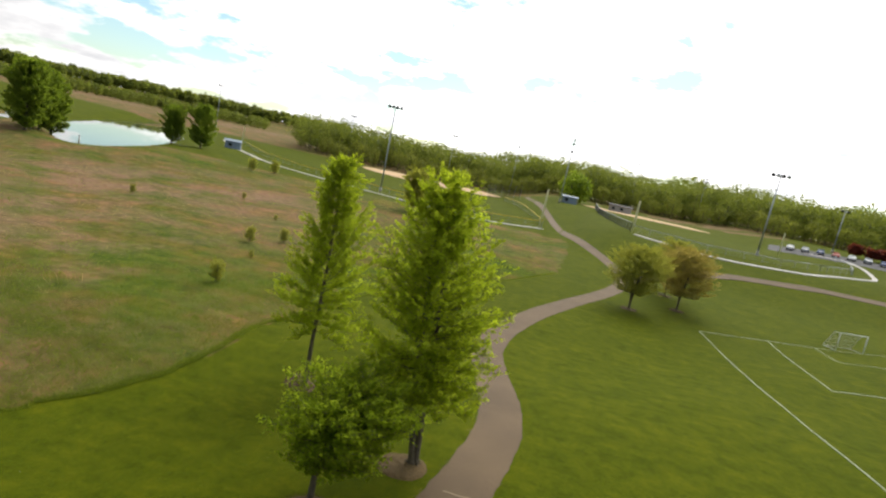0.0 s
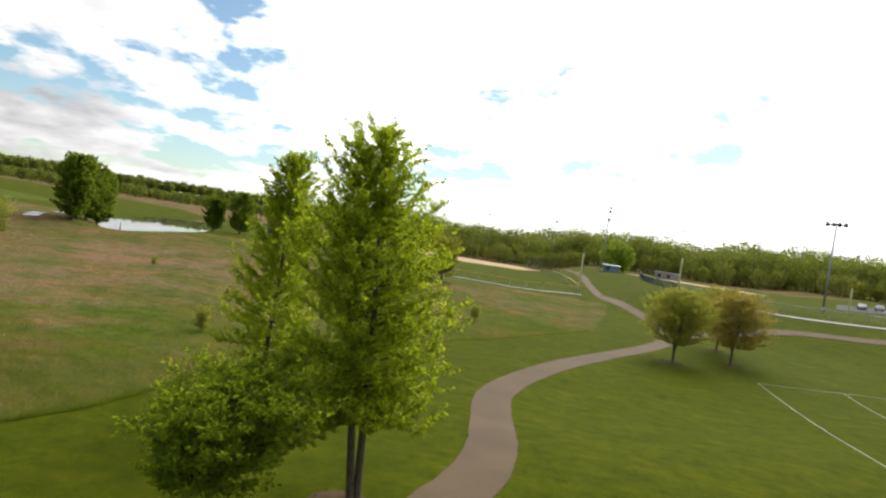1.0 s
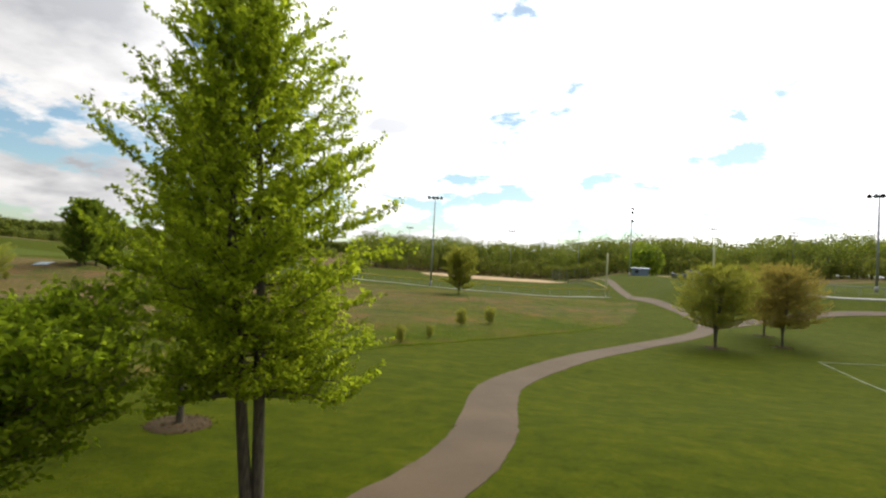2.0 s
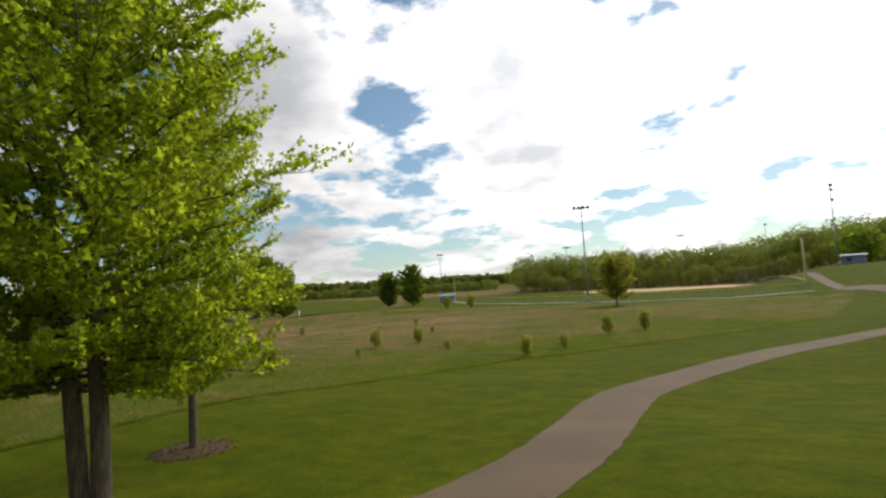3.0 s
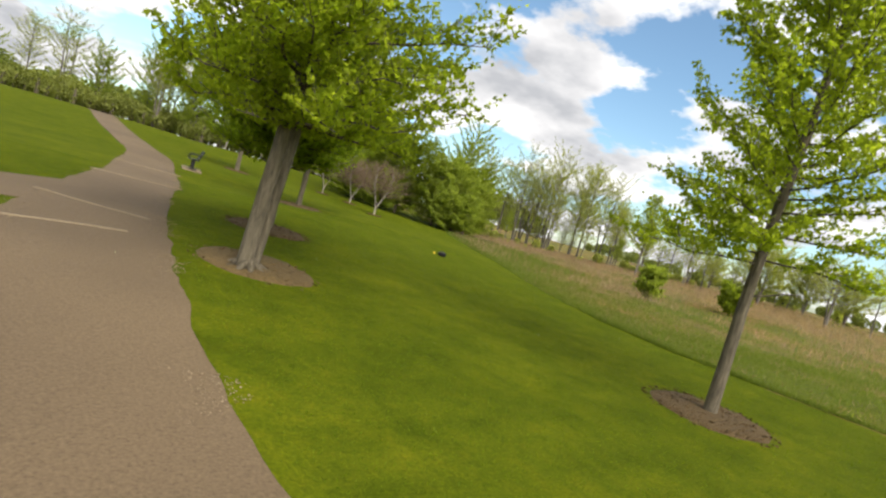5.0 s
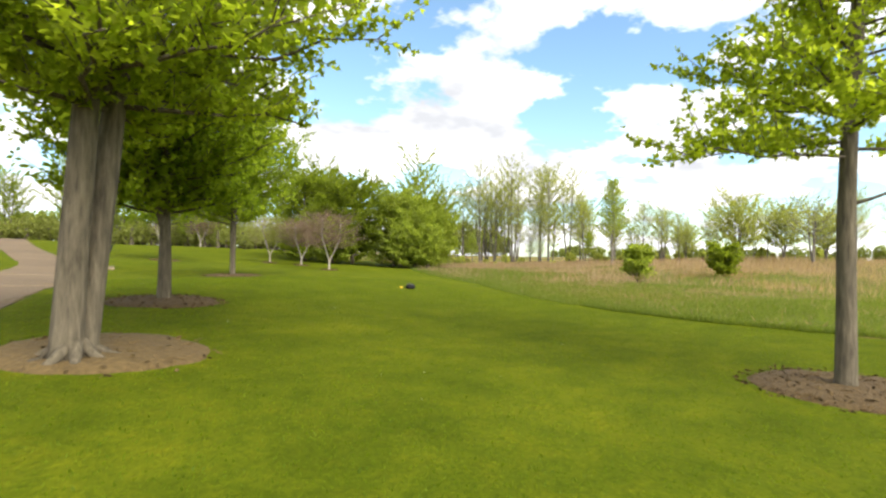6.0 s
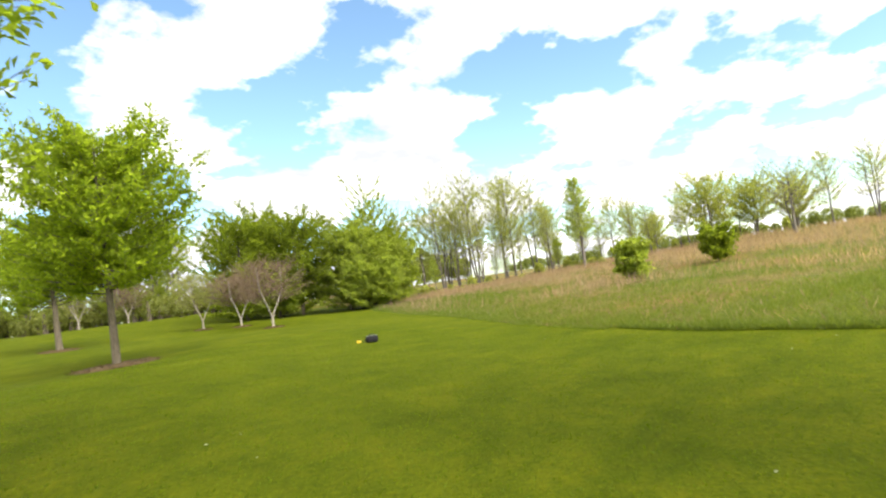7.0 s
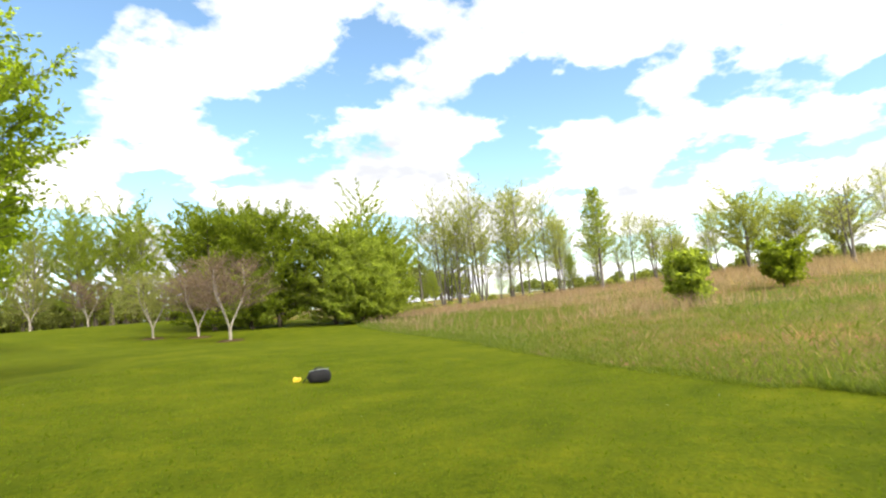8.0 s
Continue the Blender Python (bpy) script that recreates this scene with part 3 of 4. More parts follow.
M_CONCRETE = speckled("concrete", (0.38, 0.36, 0.33), (0.52, 0.50, 0.46), 12, 0.9, 0.3)
M_FOUL = speckled("pale_yellow_paint", (0.62, 0.58, 0.30), (0.75, 0.72, 0.42), 5, 0.6, 0.1)
M_ASPHALT = speckled("dark_asphalt", (0.045, 0.045, 0.047), (0.08, 0.08, 0.08), 20, 0.9, 0.2)
M_GLASS = material("dark_window", 0.08, 0.0, 0.6)[0]
M_GLASS.node_tree.nodes["Principled BSDF"].inputs["Base Color"].default_value = (0.02, 0.025, 0.03, 1)


def water_material():
    m, n, l, b = material("pond_water", 0.02, 0, 0.6)
    c = ramp(n, l, noise_fac(n, l, 0.08, 3), [(0.3, (0.035, 0.045, 0.035)), (0.7, (0.06, 0.07, 0.055))])
    l.new(c, b.inputs["Base Color"])
    bump(n, l, b, noise_fac(n, l, 1.5, 4), 0.02, 0.03)
    return m


M_WATER = water_material()


def sheet(name, outline, z, mat, label, category, kind="structure", thick=0.06):
    """A flat slab with a given outline; z None: it lies on the ground."""
    bm = bmesh.new()
    top = [bm.verts.new((x, y, (hz(x, y) + 0.05) if z is None else z)) for x, y in outline]
    f = bm.faces.new(top)
    r = bmesh.ops.extrude_face_region(bm, geom=[f])
    bmesh.ops.translate(bm, vec=(0, 0, -thick), verts=[v for v in r["geom"] if isinstance(v, bmesh.types.BMVert)])
    bmesh.ops.recalc_face_normals(bm, faces=bm.faces)
    me = bpy.data.meshes.new(name)
    bm.to_mesh(me)
    bm.free()
    me.materials.append(mat)
    return tagged(new(name, me), label, category, kind=kind)


def ellipse(cx, cy, rx, ry, rot=0.0, n=48, wob=0.05, seed=1):
    out = []
    for k in range(n):
        a = 2 * math.pi * k / n
        w = 1 + wob * noise.noise(Vector((math.cos(a) * 2, math.sin(a) * 2, seed)))
        x, y = rx * w * math.cos(a), ry * w * math.sin(a)
        out.append((cx + x * math.cos(rot) - y * math.sin(rot), cy + x * math.sin(rot) + y * math.cos(rot)))
    return out


def draped(name, cx, cy, rx, ry, mat, label, category, rot=0.0, lift=0.06):
    """An oval patch that follows the ground."""
    V, F = [], []
    n, m = 56, 8
    for i in range(m + 1):
        for k, (x, y) in enumerate(ellipse(cx, cy, rx * i / m, ry * i / m, rot, n)):
            V.append((x, y, hz(x, y) + (lift if i < m else -0.05)))
        if i:
            o = (i - 1) * n
            F += [(o + k, o + (k + 1) % n, o + n + (k + 1) % n, o + n + k) for k in range(n)]
    return tagged(new(name, mesh_from(name, V, F, mat, True)), label, category, kind="structure")


# ---- water ----
sheet("pond", ellipse(-131.5, 162.5, 98, 14.2, math.atan2(0.84, -0.54), 64, 0.04, 4), 0.02, M_WATER, "still pond that mirrors the bright sky", "pond", thick=0.3)
strip("ditch_water", [(-90, 75), (-117, 104), (-136, 124)], 2.2, M_WATER, "narrow ditch of bright still water", lift=0.06, category="water")

# ---- ball fields ----
draped("infield", -42, 222, 31, 17, M_DIRT, "tan dirt infield of a ball diamond", "infield", 0.15, 0.1)
draped("infield", 40, 197, 23, 9, M_DIRT, "tan dirt infield of a ball diamond", "infield", -0.3, 0.1)
strip("track", [(-118, 190), (-97, 163), (-84, 148), (-68, 132), (-44, 123), (-21, 114), (-8, 112.5), (3.5, 117.5)], 1.2, M_CONCRETE, "pale gravel warning track along a fence", lift=0.09, step=3, category="path")
strip("track", [(20.5, 109), (33, 104), (48, 105.5), (58, 110), (72, 122), (83, 142), (87, 158), (80, 168)], 1.0, M_CONCRETE, "pale gravel track round the outfield", lift=0.09, step=3, category="path")
strip("parking_lot", [(72, 172), (100, 160), (150, 140)], 16, M_ASPHALT, "grey car park beyond the ball fields", lift=0.05, step=4, category="car park")


def fence(line, h, label, rail_mat, spacing=3.0, net=False, name="fence"):
    """Posts, a top rail and a net of wires along a line."""
    t = thing(name, (0, 0, 0), label, "fence", "ball field fences")
    post = mesh_from("post", *tube_np([(0, 0, 0), (0, 0, h)], [0.04, 0.04], 6), M_STEEL)
    pts = []
    for (x0, y0), (x1, y1) in zip(line, line[1:]):
        k = max(1, int(math.hypot(x1 - x0, y1 - y0) / spacing))
        pts += [(x0 + (x1 - x0) * i / k, y0 + (y1 - y0) * i / k) for i in range(k)]
    pts.append(line[-1])
    top = []
    for x, y in pts:
        p = attach("post", post, t)
        p.location = (x, y, hz(x, y) - 0.05)
        top.append((x, y, hz(x, y) + h))
    attach("rail", mesh_from("rail", *tube_np(top, [0.07] * len(top), 6), rail_mat, True), t)
    wires = []
    for k in range(2 if not net else int(h / 0.35)):
        z = (k + 0.5) * (h / 2 if not net else 0.35)
        wires.append(tube_np([(x, y, q - h + z) for x, y, q in top], [0.012 if not net else 0.03] * len(top), 3))
    if net:
        for (x0, y0, z0), (x1, y1, z1) in zip(top, top[1:]):
            for i in range(6):
                u = i / 6
                x, y, z = x0 + (x1 - x0) * u, y0 + (y1 - y0) * u, z0 + (z1 - z0) * u
                wires.append(tube_np([(x, y, z - h), (x, y, z)], [0.03, 0.03], 3))
    tagged(attach("netting", mesh_from("netting", *merge(wires), M_BLACK if net else M_STEEL), t), kind="stuff")
    return t


fence([(-112, 194), (-92, 167), (-78, 149), (-62, 136), (-42, 127.5), (-22, 119), (-8, 117.5), (3.2, 121)], 1.3, "long low outfield fence with a yellow top rail", M_YELLOW)
fence([(3.2, 121), (-1.5, 150), (-9, 192)], 1.5, "low side fence with a yellow top rail", M_YELLOW)
fence([(20.5, 112), (34, 107.5), (48, 109), (57, 113), (69, 124), (79, 143), (83, 158)], 1.3, "low grey chain-link outfield fence", M_STEEL)
fence([(20.5, 112), (20, 140), (21, 175), (23, 196)], 1.6, "dark chain-link side fence", M_STEEL, net=True)
fence([(-17, 214), (-9, 219), (-4, 214)], 5.0, "tall dark backstop of netting", M_BLACK, net=True, name="backstop")


def lamp_pole(at, h, lights, label, rz=0.0, low=False):
    """A tapered steel pole with floodlights on a crossarm."""
    t = thing("floodlight_pole", (at[0], at[1], hz(*at) - 0.1), label, "floodlight", "field floodlights", rz=rz)
    attach("pole", mesh_from("pole", *tube_np([(0, 0, 0), (0, 0, h * 0.5), (0, 0, h)], [0.21, 0.16, 0.10], 10), M_STEEL, True), t)
    attach("base", mesh_from("base", *tube_np([(0, 0, 0), (0, 0, 1.2)], [0.3, 0.28], 10), M_CONCRETE, True), t)
    rows = [h - 0.4] if not low else [h - 0.3, h - 1.6, h - 4.2]
    for j, z in enumerate(rows):
        k = lights if j < 2 else 2
        w = 0.95 * (k - 1) / 2
        bm = bmesh.new()
        box(bm, (2 * w + 0.6, 0.14, 0.14), (0, 0, z), bevel=0.02)
        part("crossarm", bm, M_STEEL, t)
        for i in range(k):
            at_ = Matrix.Translation((-w + 0.95 * i, -0.3, z + 0.12)) @ Matrix.Rotation(radians(62), 4, "X")
            bm = bmesh.new()
            bmesh.ops.create_cone(bm, cap_ends=True, segments=10, radius1=0.42, radius2=0.24, depth=0.5, matrix=at_)
            head = part("floodlight", bm, M_STEEL if i % 2 else M_BLACK, t)
            bm = bmesh.new()
            bmesh.ops.create_cone(bm, cap_ends=True, segments=10, radius1=0.38, radius2=0.38, depth=0.03, matrix=at_ @ Matrix.Translation((0, 0, -0.27)))
            part("lens", bm, M_GLASS, head, "dark glass lens")
    return t


for at, top, k, rz, low in (((-36, 125), 20.6, 4, 15, False), ((9.6, 184), 26, 2, 70, True), ((48.8, 122), 22, 4, -25, False), ((48, 272), 28.2, 4, 0, False),
                            ((78, 266), 27.1, 4, 10, True), ((-95, 264), 23.2, 4, 20, False), ((-43.6, 273), 24, 4, 0, False), ((-10.7, 276), 25.2, 2, 60, False),
                            ((92.5, 178), 20.5, 3, 0, False), ((-145, 226), 23, 3, 30, False)):
    h = top - hz(*at)
    lamp_pole(at, h, k, "tall grey steel floodlight pole at a ball field", rz, low)


def foul_pole(at, h):
    t = thing("foul_pole", (at[0], at[1], hz(*at) - 0.05), "pale yellow foul pole at the outfield corner", "foul pole", "foul poles")
    attach("pole", mesh_from("pole", *tube_np([(0, 0, 0), (0, 0, h)], [0.085, 0.08], 8), M_FOUL, True), t)
    bm = bmesh.new()
    box(bm, (0.22, 0.04, h * 0.72), (0.15, 0, h * 0.62), bevel=0.01)
    part("wing", bm, M_FOUL, t)


foul_pole((2.7, 119), 8.8)
foul_pole((20.2, 110), 6.6)
foul_pole((60.5, 139), 6.0)
foul_pole((-91.5, 157), 7.5)


def shed(name, at, size, rz, label, wall, roof, rise=0.35):
    t = thing(name, (at[0], at[1], hz(*at) - 0.1), label, "building", "park buildings", rz=rz)
    w, d, h = size
    bm = bmesh.new()
    box(bm, (w, d, h), (0, 0, h / 2), bevel=0.03)
    part("wall", bm, wall, t)
    bm = bmesh.new()
    vs = [bm.verts.new(p) for p in ((-w / 2 - 0.4, -d / 2 - 0.4, h), (w / 2 + 0.4, -d / 2 - 0.4, h), (w / 2 + 0.4, d / 2 + 0.4, h), (-w / 2 - 0.4, d / 2 + 0.4, h),
                                    (-w / 2 - 0.4, 0, h + rise * d), (w / 2 + 0.4, 0, h + rise * d))]
    for q in ((0, 1, 5, 4), (2, 3, 4, 5), (0, 4, 3), (1, 2, 5), (3, 2, 1, 0)):
        bm.faces.new([vs[i] for i in q])
    part("roof", bm, roof, t)
    for i in range(max(1, int(w / 3))):
        bm = bmesh.new()
        box(bm, (1.1, 0.08, 1.0), (-w / 2 + 1.5 + 3 * i, -d / 2 - 0.02, h * 0.55))
        win = part("window", bm, M_GLASS, t)
        bm = bmesh.new()
        box(bm, (1.3, 0.14, 0.08), (-w / 2 + 1.5 + 3 * i, -d / 2 - 0.06, h * 0.55 - 0.54))
        part("sill", bm, M_CONCRETE, win, "pale sill")
    return t


shed("dugout", (13, 188), (5, 3, 2.3), -5, "blue-grey equipment shed at the ball field", M_GREYBLUE, M_GREYBLUE, rise=0.12)
shed("concession_building", (33, 205), (8, 4, 2.4), -8, "low pale building behind the infield", M_WALL, M_ASPHALT, rise=0.1)
shed("pavilion", (-95, 158), (4.5, 3, 2.4), 25, "small grey-blue shed beyond the pond", M_GREYBLUE, M_GREYBLUE, rise=0.2)
shed("farmhouse", (-190, 470), (22, 12, 5), 10, "distant pale farm building among trees", M_WALL, M_STEEL, rise=0.3)


def car_mesh_parts():
    body = bmesh.new()
    prof = [(-2.2, 0.35), (-2.2, 0.8), (-1.9, 0.95), (-1.2, 1.0), (-0.7, 1.45), (0.9, 1.45), (1.6, 0.98), (2.15, 0.85), (2.25, 0.4)]
    for s in (-0.88, 0.88):
        for x, z in prof:
            body.verts.new((x, s * (0.82 if z > 1.2 else 1.0), z))
    body.verts.ensure_lookup_table()
    n = len(prof)
    body.faces.new([body.verts[i] for i in range(n)][::-1])
    body.faces.new([body.verts[n + i] for i in range(n)])
    for i in range(n):
        j = (i + 1) % n
        body.faces.new([body.verts[i], body.verts[j], body.verts[n + j], body.verts[n + i]])
    bmesh.ops.recalc_face_normals(body, faces=body.faces)
    return body


PAINTS = [speckled("car_paint_" + nm, c, c2, 2, 0.3, 0.0) for nm, c, c2 in
          (("white", (0.6, 0.6, 0.6), (0.7, 0.7, 0.7)), ("silver", (0.35, 0.36, 0.38), (0.45, 0.46, 0.48)), ("blue", (0.03, 0.06, 0.16), (0.05, 0.09, 0.22)), ("red", (0.30, 0.03, 0.02), (0.38, 0.05, 0.03)))]
wheel = bmesh.new()
bmesh.ops.create_cone(wheel, cap_ends=True, segments=14, radius1=0.33, radius2=0.33, depth=0.22, matrix=Matrix.Rotation(radians(90), 4, "X"))
ME_WHEEL = bpy.data.meshes.new("wheel")
wheel.to_mesh(ME_WHEEL)
ME_WHEEL.materials.append(M_BLACK)
rim = bmesh.new()
bmesh.ops.create_cone(rim, cap_ends=True, segments=12, radius1=0.2, radius2=0.2, depth=0.24, matrix=Matrix.Rotation(radians(90), 4, "X"))
ME_RIM = bpy.data.meshes.new("rim")
rim.to_mesh(ME_RIM)
ME_RIM.materials.append(M_STEEL)
for i in range(12):
    x, y = (78 + 3.4 * i, 172 - 1.5 * i) if i < 7 else (118 + 3.2 * (i - 7), 150 - 1.6 * (i - 7))
    c = thing("car", (x, y, hz(x, y) + 0.05), ("white", "silver", "dark blue", "red")[i % 4] + " car parked in the car park", "car", "parked cars", rz=62)
    part("body", car_mesh_parts(), PAINTS[i % 4], c)
    bm = bmesh.new()
    box(bm, (1.7, 1.52, 0.36), (0.1, 0, 1.22), bevel=0.05)
    part("windows_band", bm, M_GLASS, c)
    for wx in (-1.4, 1.4):
        for wy in (-0.8, 0.8):
            w = attach("wheel", ME_WHEEL, c)
            w.location = (wx, wy, 0.33)
            attach("rim", ME_RIM, w, "grey metal rim")

# ---- soccer field ----
for nm, pts in (("touch_line", [(17.8, 54.6), (17.2, 44), (16.4, 31), (16.2, 24.7), (15.6, 8)]), ("goal_line", [(17.8, 54.6), (25.4, 57.4), (36, 61.4), (46, 65.2), (60, 70.5)]),
                ("penalty_line", [(25.4, 57.4), (24.3, 49.5), (23.3, 42.0), (28.2, 43.9), (46, 50.8)]), ("goal_area_line", [(30.9, 59.4), (30.2, 53.8), (35.2, 55.6), (44, 59)])):
    dense = []
    for (x0, y0), (x1, y1) in zip(pts, pts[1:]):
        dense += [(x0 + (x1 - x0) * k / 6, y0 + (y1 - y0) * k / 6) for k in range(6)]
    strip(nm, dense + [pts[-1]], 0.055, M_CHALK, "white painted soccer line on grass", lift=0.03, category="line")


def soccer_goal(at, rz):
    t = thing("soccer_goal", (at[0], at[1], hz(*at)), "small white soccer goal with a net", "goal", rz=rz)
    w, h, d = 3.6, 1.95, 1.5
    for x in (-w / 2, w / 2):
        attach("post", mesh_from("post", *tube_np([(x, 0, 0), (x, 0, h)], [0.05, 0.05], 8), M_WHITE, True), t)
        attach("stay", mesh_from("stay", *tube_np([(x, 0, h), (x, d * 0.45, h * 0.95), (x, d, 0.04)], [0.035] * 3, 6), M_WHITE, True), t)
        attach("ground_bar", mesh_from("ground_bar", *tube_np([(x, 0, 0.04), (x, d, 0.04)], [0.035] * 2, 6), M_WHITE, True), t)
    attach("crossbar", mesh_from("crossbar", *tube_np([(-w / 2, 0, h), (w / 2, 0, h)], [0.05, 0.05], 8), M_WHITE, True), t)
    attach("back_bar", mesh_from("back_bar", *tube_np([(-w / 2, d, 0.04), (w / 2, d, 0.04)], [0.035] * 2, 6), M_WHITE, True), t)
    net = []
    for i in range(19):
        x = -w / 2 + w * i / 18
        net.append(tube_np([(x, 0, h), (x, d * 0.45, h * 0.93), (x, d, 0.04)], [0.008] * 3, 3))
    for j in range(9):
        u = j / 8
        y, z = (d * 0.45 * u * 2, h * (1 - 0.07 * u * 2)) if u < 0.5 else (d * (0.45 + 0.55 * (u - 0.5) * 2), h * 0.93 * (1 - (u - 0.5) * 2) + 0.04)
        net.append(tube_np([(-w / 2, y, z), (w / 2, y, z)], [0.008] * 2, 3))
    tagged(attach("net", mesh_from("net", *merge(net), M_WHITE), t), kind="stuff")


soccer_goal((35.2, 61.2), 20)

# ---- bench, bag ----


def bench(at, rz):
    px, py = at
    sheet("bench_pad", [(px + a * math.cos(radians(rz)) - b * math.sin(radians(rz)), py + a * math.sin(radians(rz)) + b * math.cos(radians(rz)))
                        for a, b in ((-0.85, -0.4), (0.85, -0.4), (0.85, 0.4), (-0.85, 0.4))], None, M_CRACK, "pale concrete pad under a bench", "slab", thick=0.1)
    t = thing("park_bench", (px, py, hz(px, py) + 0.045), "black metal park bench with a slatted back", "bench", rz=rz)
    t.scale = (1.02, 1.02, 1.02)
    for x in (-0.65, 0.65):
        bm = bmesh.new()
        box(bm, (0.07, 0.09, 0.44), (x, 0.0, 0.22), bevel=0.01)
        box(bm, (0.07, 0.36, 0.05), (x, 0.0, 0.025), bevel=0.01)
        part("leg", bm, M_BLACK, t)
        attach("back_support", mesh_from("back_support", *tube_np([(x, 0.16, 0.42), (x, 0.25, 0.62), (x, 0.32, 0.86)], [0.025] * 3, 6), M_BLACK, True), t)
    for i in range(5):
        bm = bmesh.new()
        box(bm, (1.6, 0.075, 0.03), (0, -0.2 + 0.095 * i, 0.455 - 0.004 * i), bevel=0.008)
        part("seat_slat", bm, M_BLACK, t)
    for i in range(4):
        bm = bmesh.new()
        box(bm, (1.6, 0.028, 0.08), (0, 0.2 + 0.04 * i, 0.54 + 0.1 * i), Matrix.Rotation(radians(-18), 3, "X"), bevel=0.008)
        part("back_slat", bm, M_BLACK, t)
    for x in (-0.72, 0.72):
        attach("armrest", mesh_from("armrest", *tube_np([(x, 0.2, 0.66), (x, 0.0, 0.68), (x, -0.2, 0.64), (x, -0.22, 0.45)], [0.02] * 4, 6), M_BLACK, True), t)


bench((-8.7, -1.9), 74)


def duffel(at, rz):
    t = thing("duffel_bag", (at[0], at[1], hz(*at) - 0.005), "black canvas duffel bag lying on the lawn", "bag", rz=rz)
    t.scale = (0.64, 0.66, 0.70)
    V, F = [], []
    n, m = 18, 12
    for i in range(m + 1):
        u = -1 + 2 * i / m
        r = (1 - abs(u) ** 5) ** 0.5 * 0.93 + 0.07
        for k in range(n):
            a = 2 * math.pi * k / n
            c, s = math.cos(a), math.sin(a)
            y = 0.155 * r * math.copysign(abs(c) ** 0.7, c)
            z = 0.125 + 0.125 * r * math.copysign(abs(s) ** 0.75, s) * (0.93 + 0.1 * noise.noise(Vector((u * 2, c, s))))
            V.append((u * 0.25, y, max(z, 0.004)))
        if i:
            o = (i - 1) * n
            F += [(o + k, o + (k + 1) % n, o + n + (k + 1) % n, o + n + k) for k in range(n)]
    F += [tuple(range(n))[::-1], tuple(range(m * n, m * n + n))]
    attach("body", mesh_from("body", V, F, M_CLOTH, True), t)
    for y in (-0.06, 0.06):
        attach("handle", mesh_from("handle", *tube_np([(-0.1, y, 0.23), (-0.07, y * 0.6, 0.275), (0, y * 0.4, 0.295), (0.07, y * 0.6, 0.275), (0.1, y, 0.23)], [0.011] * 5, 6), M_BLACK, True), t)
    attach("zip", mesh_from("zip", *tube_np([(-0.2, 0, 0.243), (0, 0, 0.252), (0.2, 0, 0.243)], [0.007] * 3, 5), M_STEEL, True), t)
    attach("strap", mesh_from("strap", *tube_np([(0.22, 0, 0.16), (0.29, -0.03, 0.09), (0.34, -0.08, 0.03), (0.27, -0.15, 0.02), (0.15, -0.18, 0.025)], [0.012] * 5, 6), M_BLACK, True), t)
    bm = bmesh.new()
    box(bm, (0.2, 0.012, 0.09), (0.02, -0.158, 0.12), bevel=0.005)
    part("pocket", bm, M_BLACK, t)


duffel((-14.25, 9.68), -30)
bm = bmesh.new()
box(bm, (0.105, 0.085, 0.05), (0, 0, 0.026), bevel=0.006)
box(bm, (0.05, 0.02, 0.014), (0.0, -0.03, 0.056), bevel=0.003)
t = thing("yellow_case", (-14.12, 9.38, hz(-14.12, 9.38)), "small yellow plastic case on the lawn", "case", rz=35)
part("shell", bm, M_YELLOW, t)

# white marker post at the pond
t = thing("marker_post", (-80, 84, hz(-80, 84)), "short white marker post at the pond", "post")
attach("shaft", mesh_from("shaft", *tube_np([(0, 0, 0), (0, 0, 1.5)], [0.14, 0.13], 8), M_WHITE, True), t)
attach("cap", mesh_from("cap", *tube_np([(0, 0, 1.5), (0, 0, 1.6)], [0.16, 0.05], 8), M_WHITE, True), t)

# seams across the path
for i, (a, b) in enumerate((((-1.3, 13.0), (-2.6, 14.6)), ((-3.0, 7.8), (-5.0, 8.6)), ((-4.6, 2.8), (-6.6, 3.4)), ((0.1, 16.0), (-2.0, 15.9)))):
    mx, my = (a[0] + b[0]) / 2 + 0.08, (a[1] + b[1]) / 2 - 0.05
    strip("path_seam", [a, (mx, my), b], 0.09, M_CRACK, "pale filled crack across the path", lift=0.024, step=0.15, wob=0.05, category="crack")


# ---- trees further off ----
M_TWIG = speckled("brown_twig", (0.11, 0.078, 0.055), (0.20, 0.145, 0.105), 12, 0.9, 0.3)
def birch(at, h, seed, mat=M_TWIG_MAUVE, label="small budding tree with white forked stems"):
    return tree("birch_tree", at, label, mat, M_BARK_PALE, "budding trees", twig=M_TWIG, h=h * 0.88, base=1.25,
                radius=round_crown(h * 0.34), trunk_r=0.046, stems=[(1.9, 0.4, 0.95), (-1.8, 0.7, 0.9), (0.3, -1.9, 0.95)], fork=0.2, gap=0.003, limbs=66, leaf=0.06, seed=seed, per_twig=12, twigs=15, rise=0.55, wide=0.35)


for i, (p, h) in enumerate((((-22.15, -5.45), 4.0), ((-22.4, -12.9), 3.8), ((-23.6, -10.7), 3.5), ((-24.2, -38.2), 5.0), ((-27.8, -36.5), 4.4))):
    birch(p, h, 50 + i, *((M_LEAF_PALE, "small white-stemmed tree in pale olive leaf") if i in (1, 3) else ()))
    if i < 3:
        mulch_ring(p, 0.55, 70 + i)

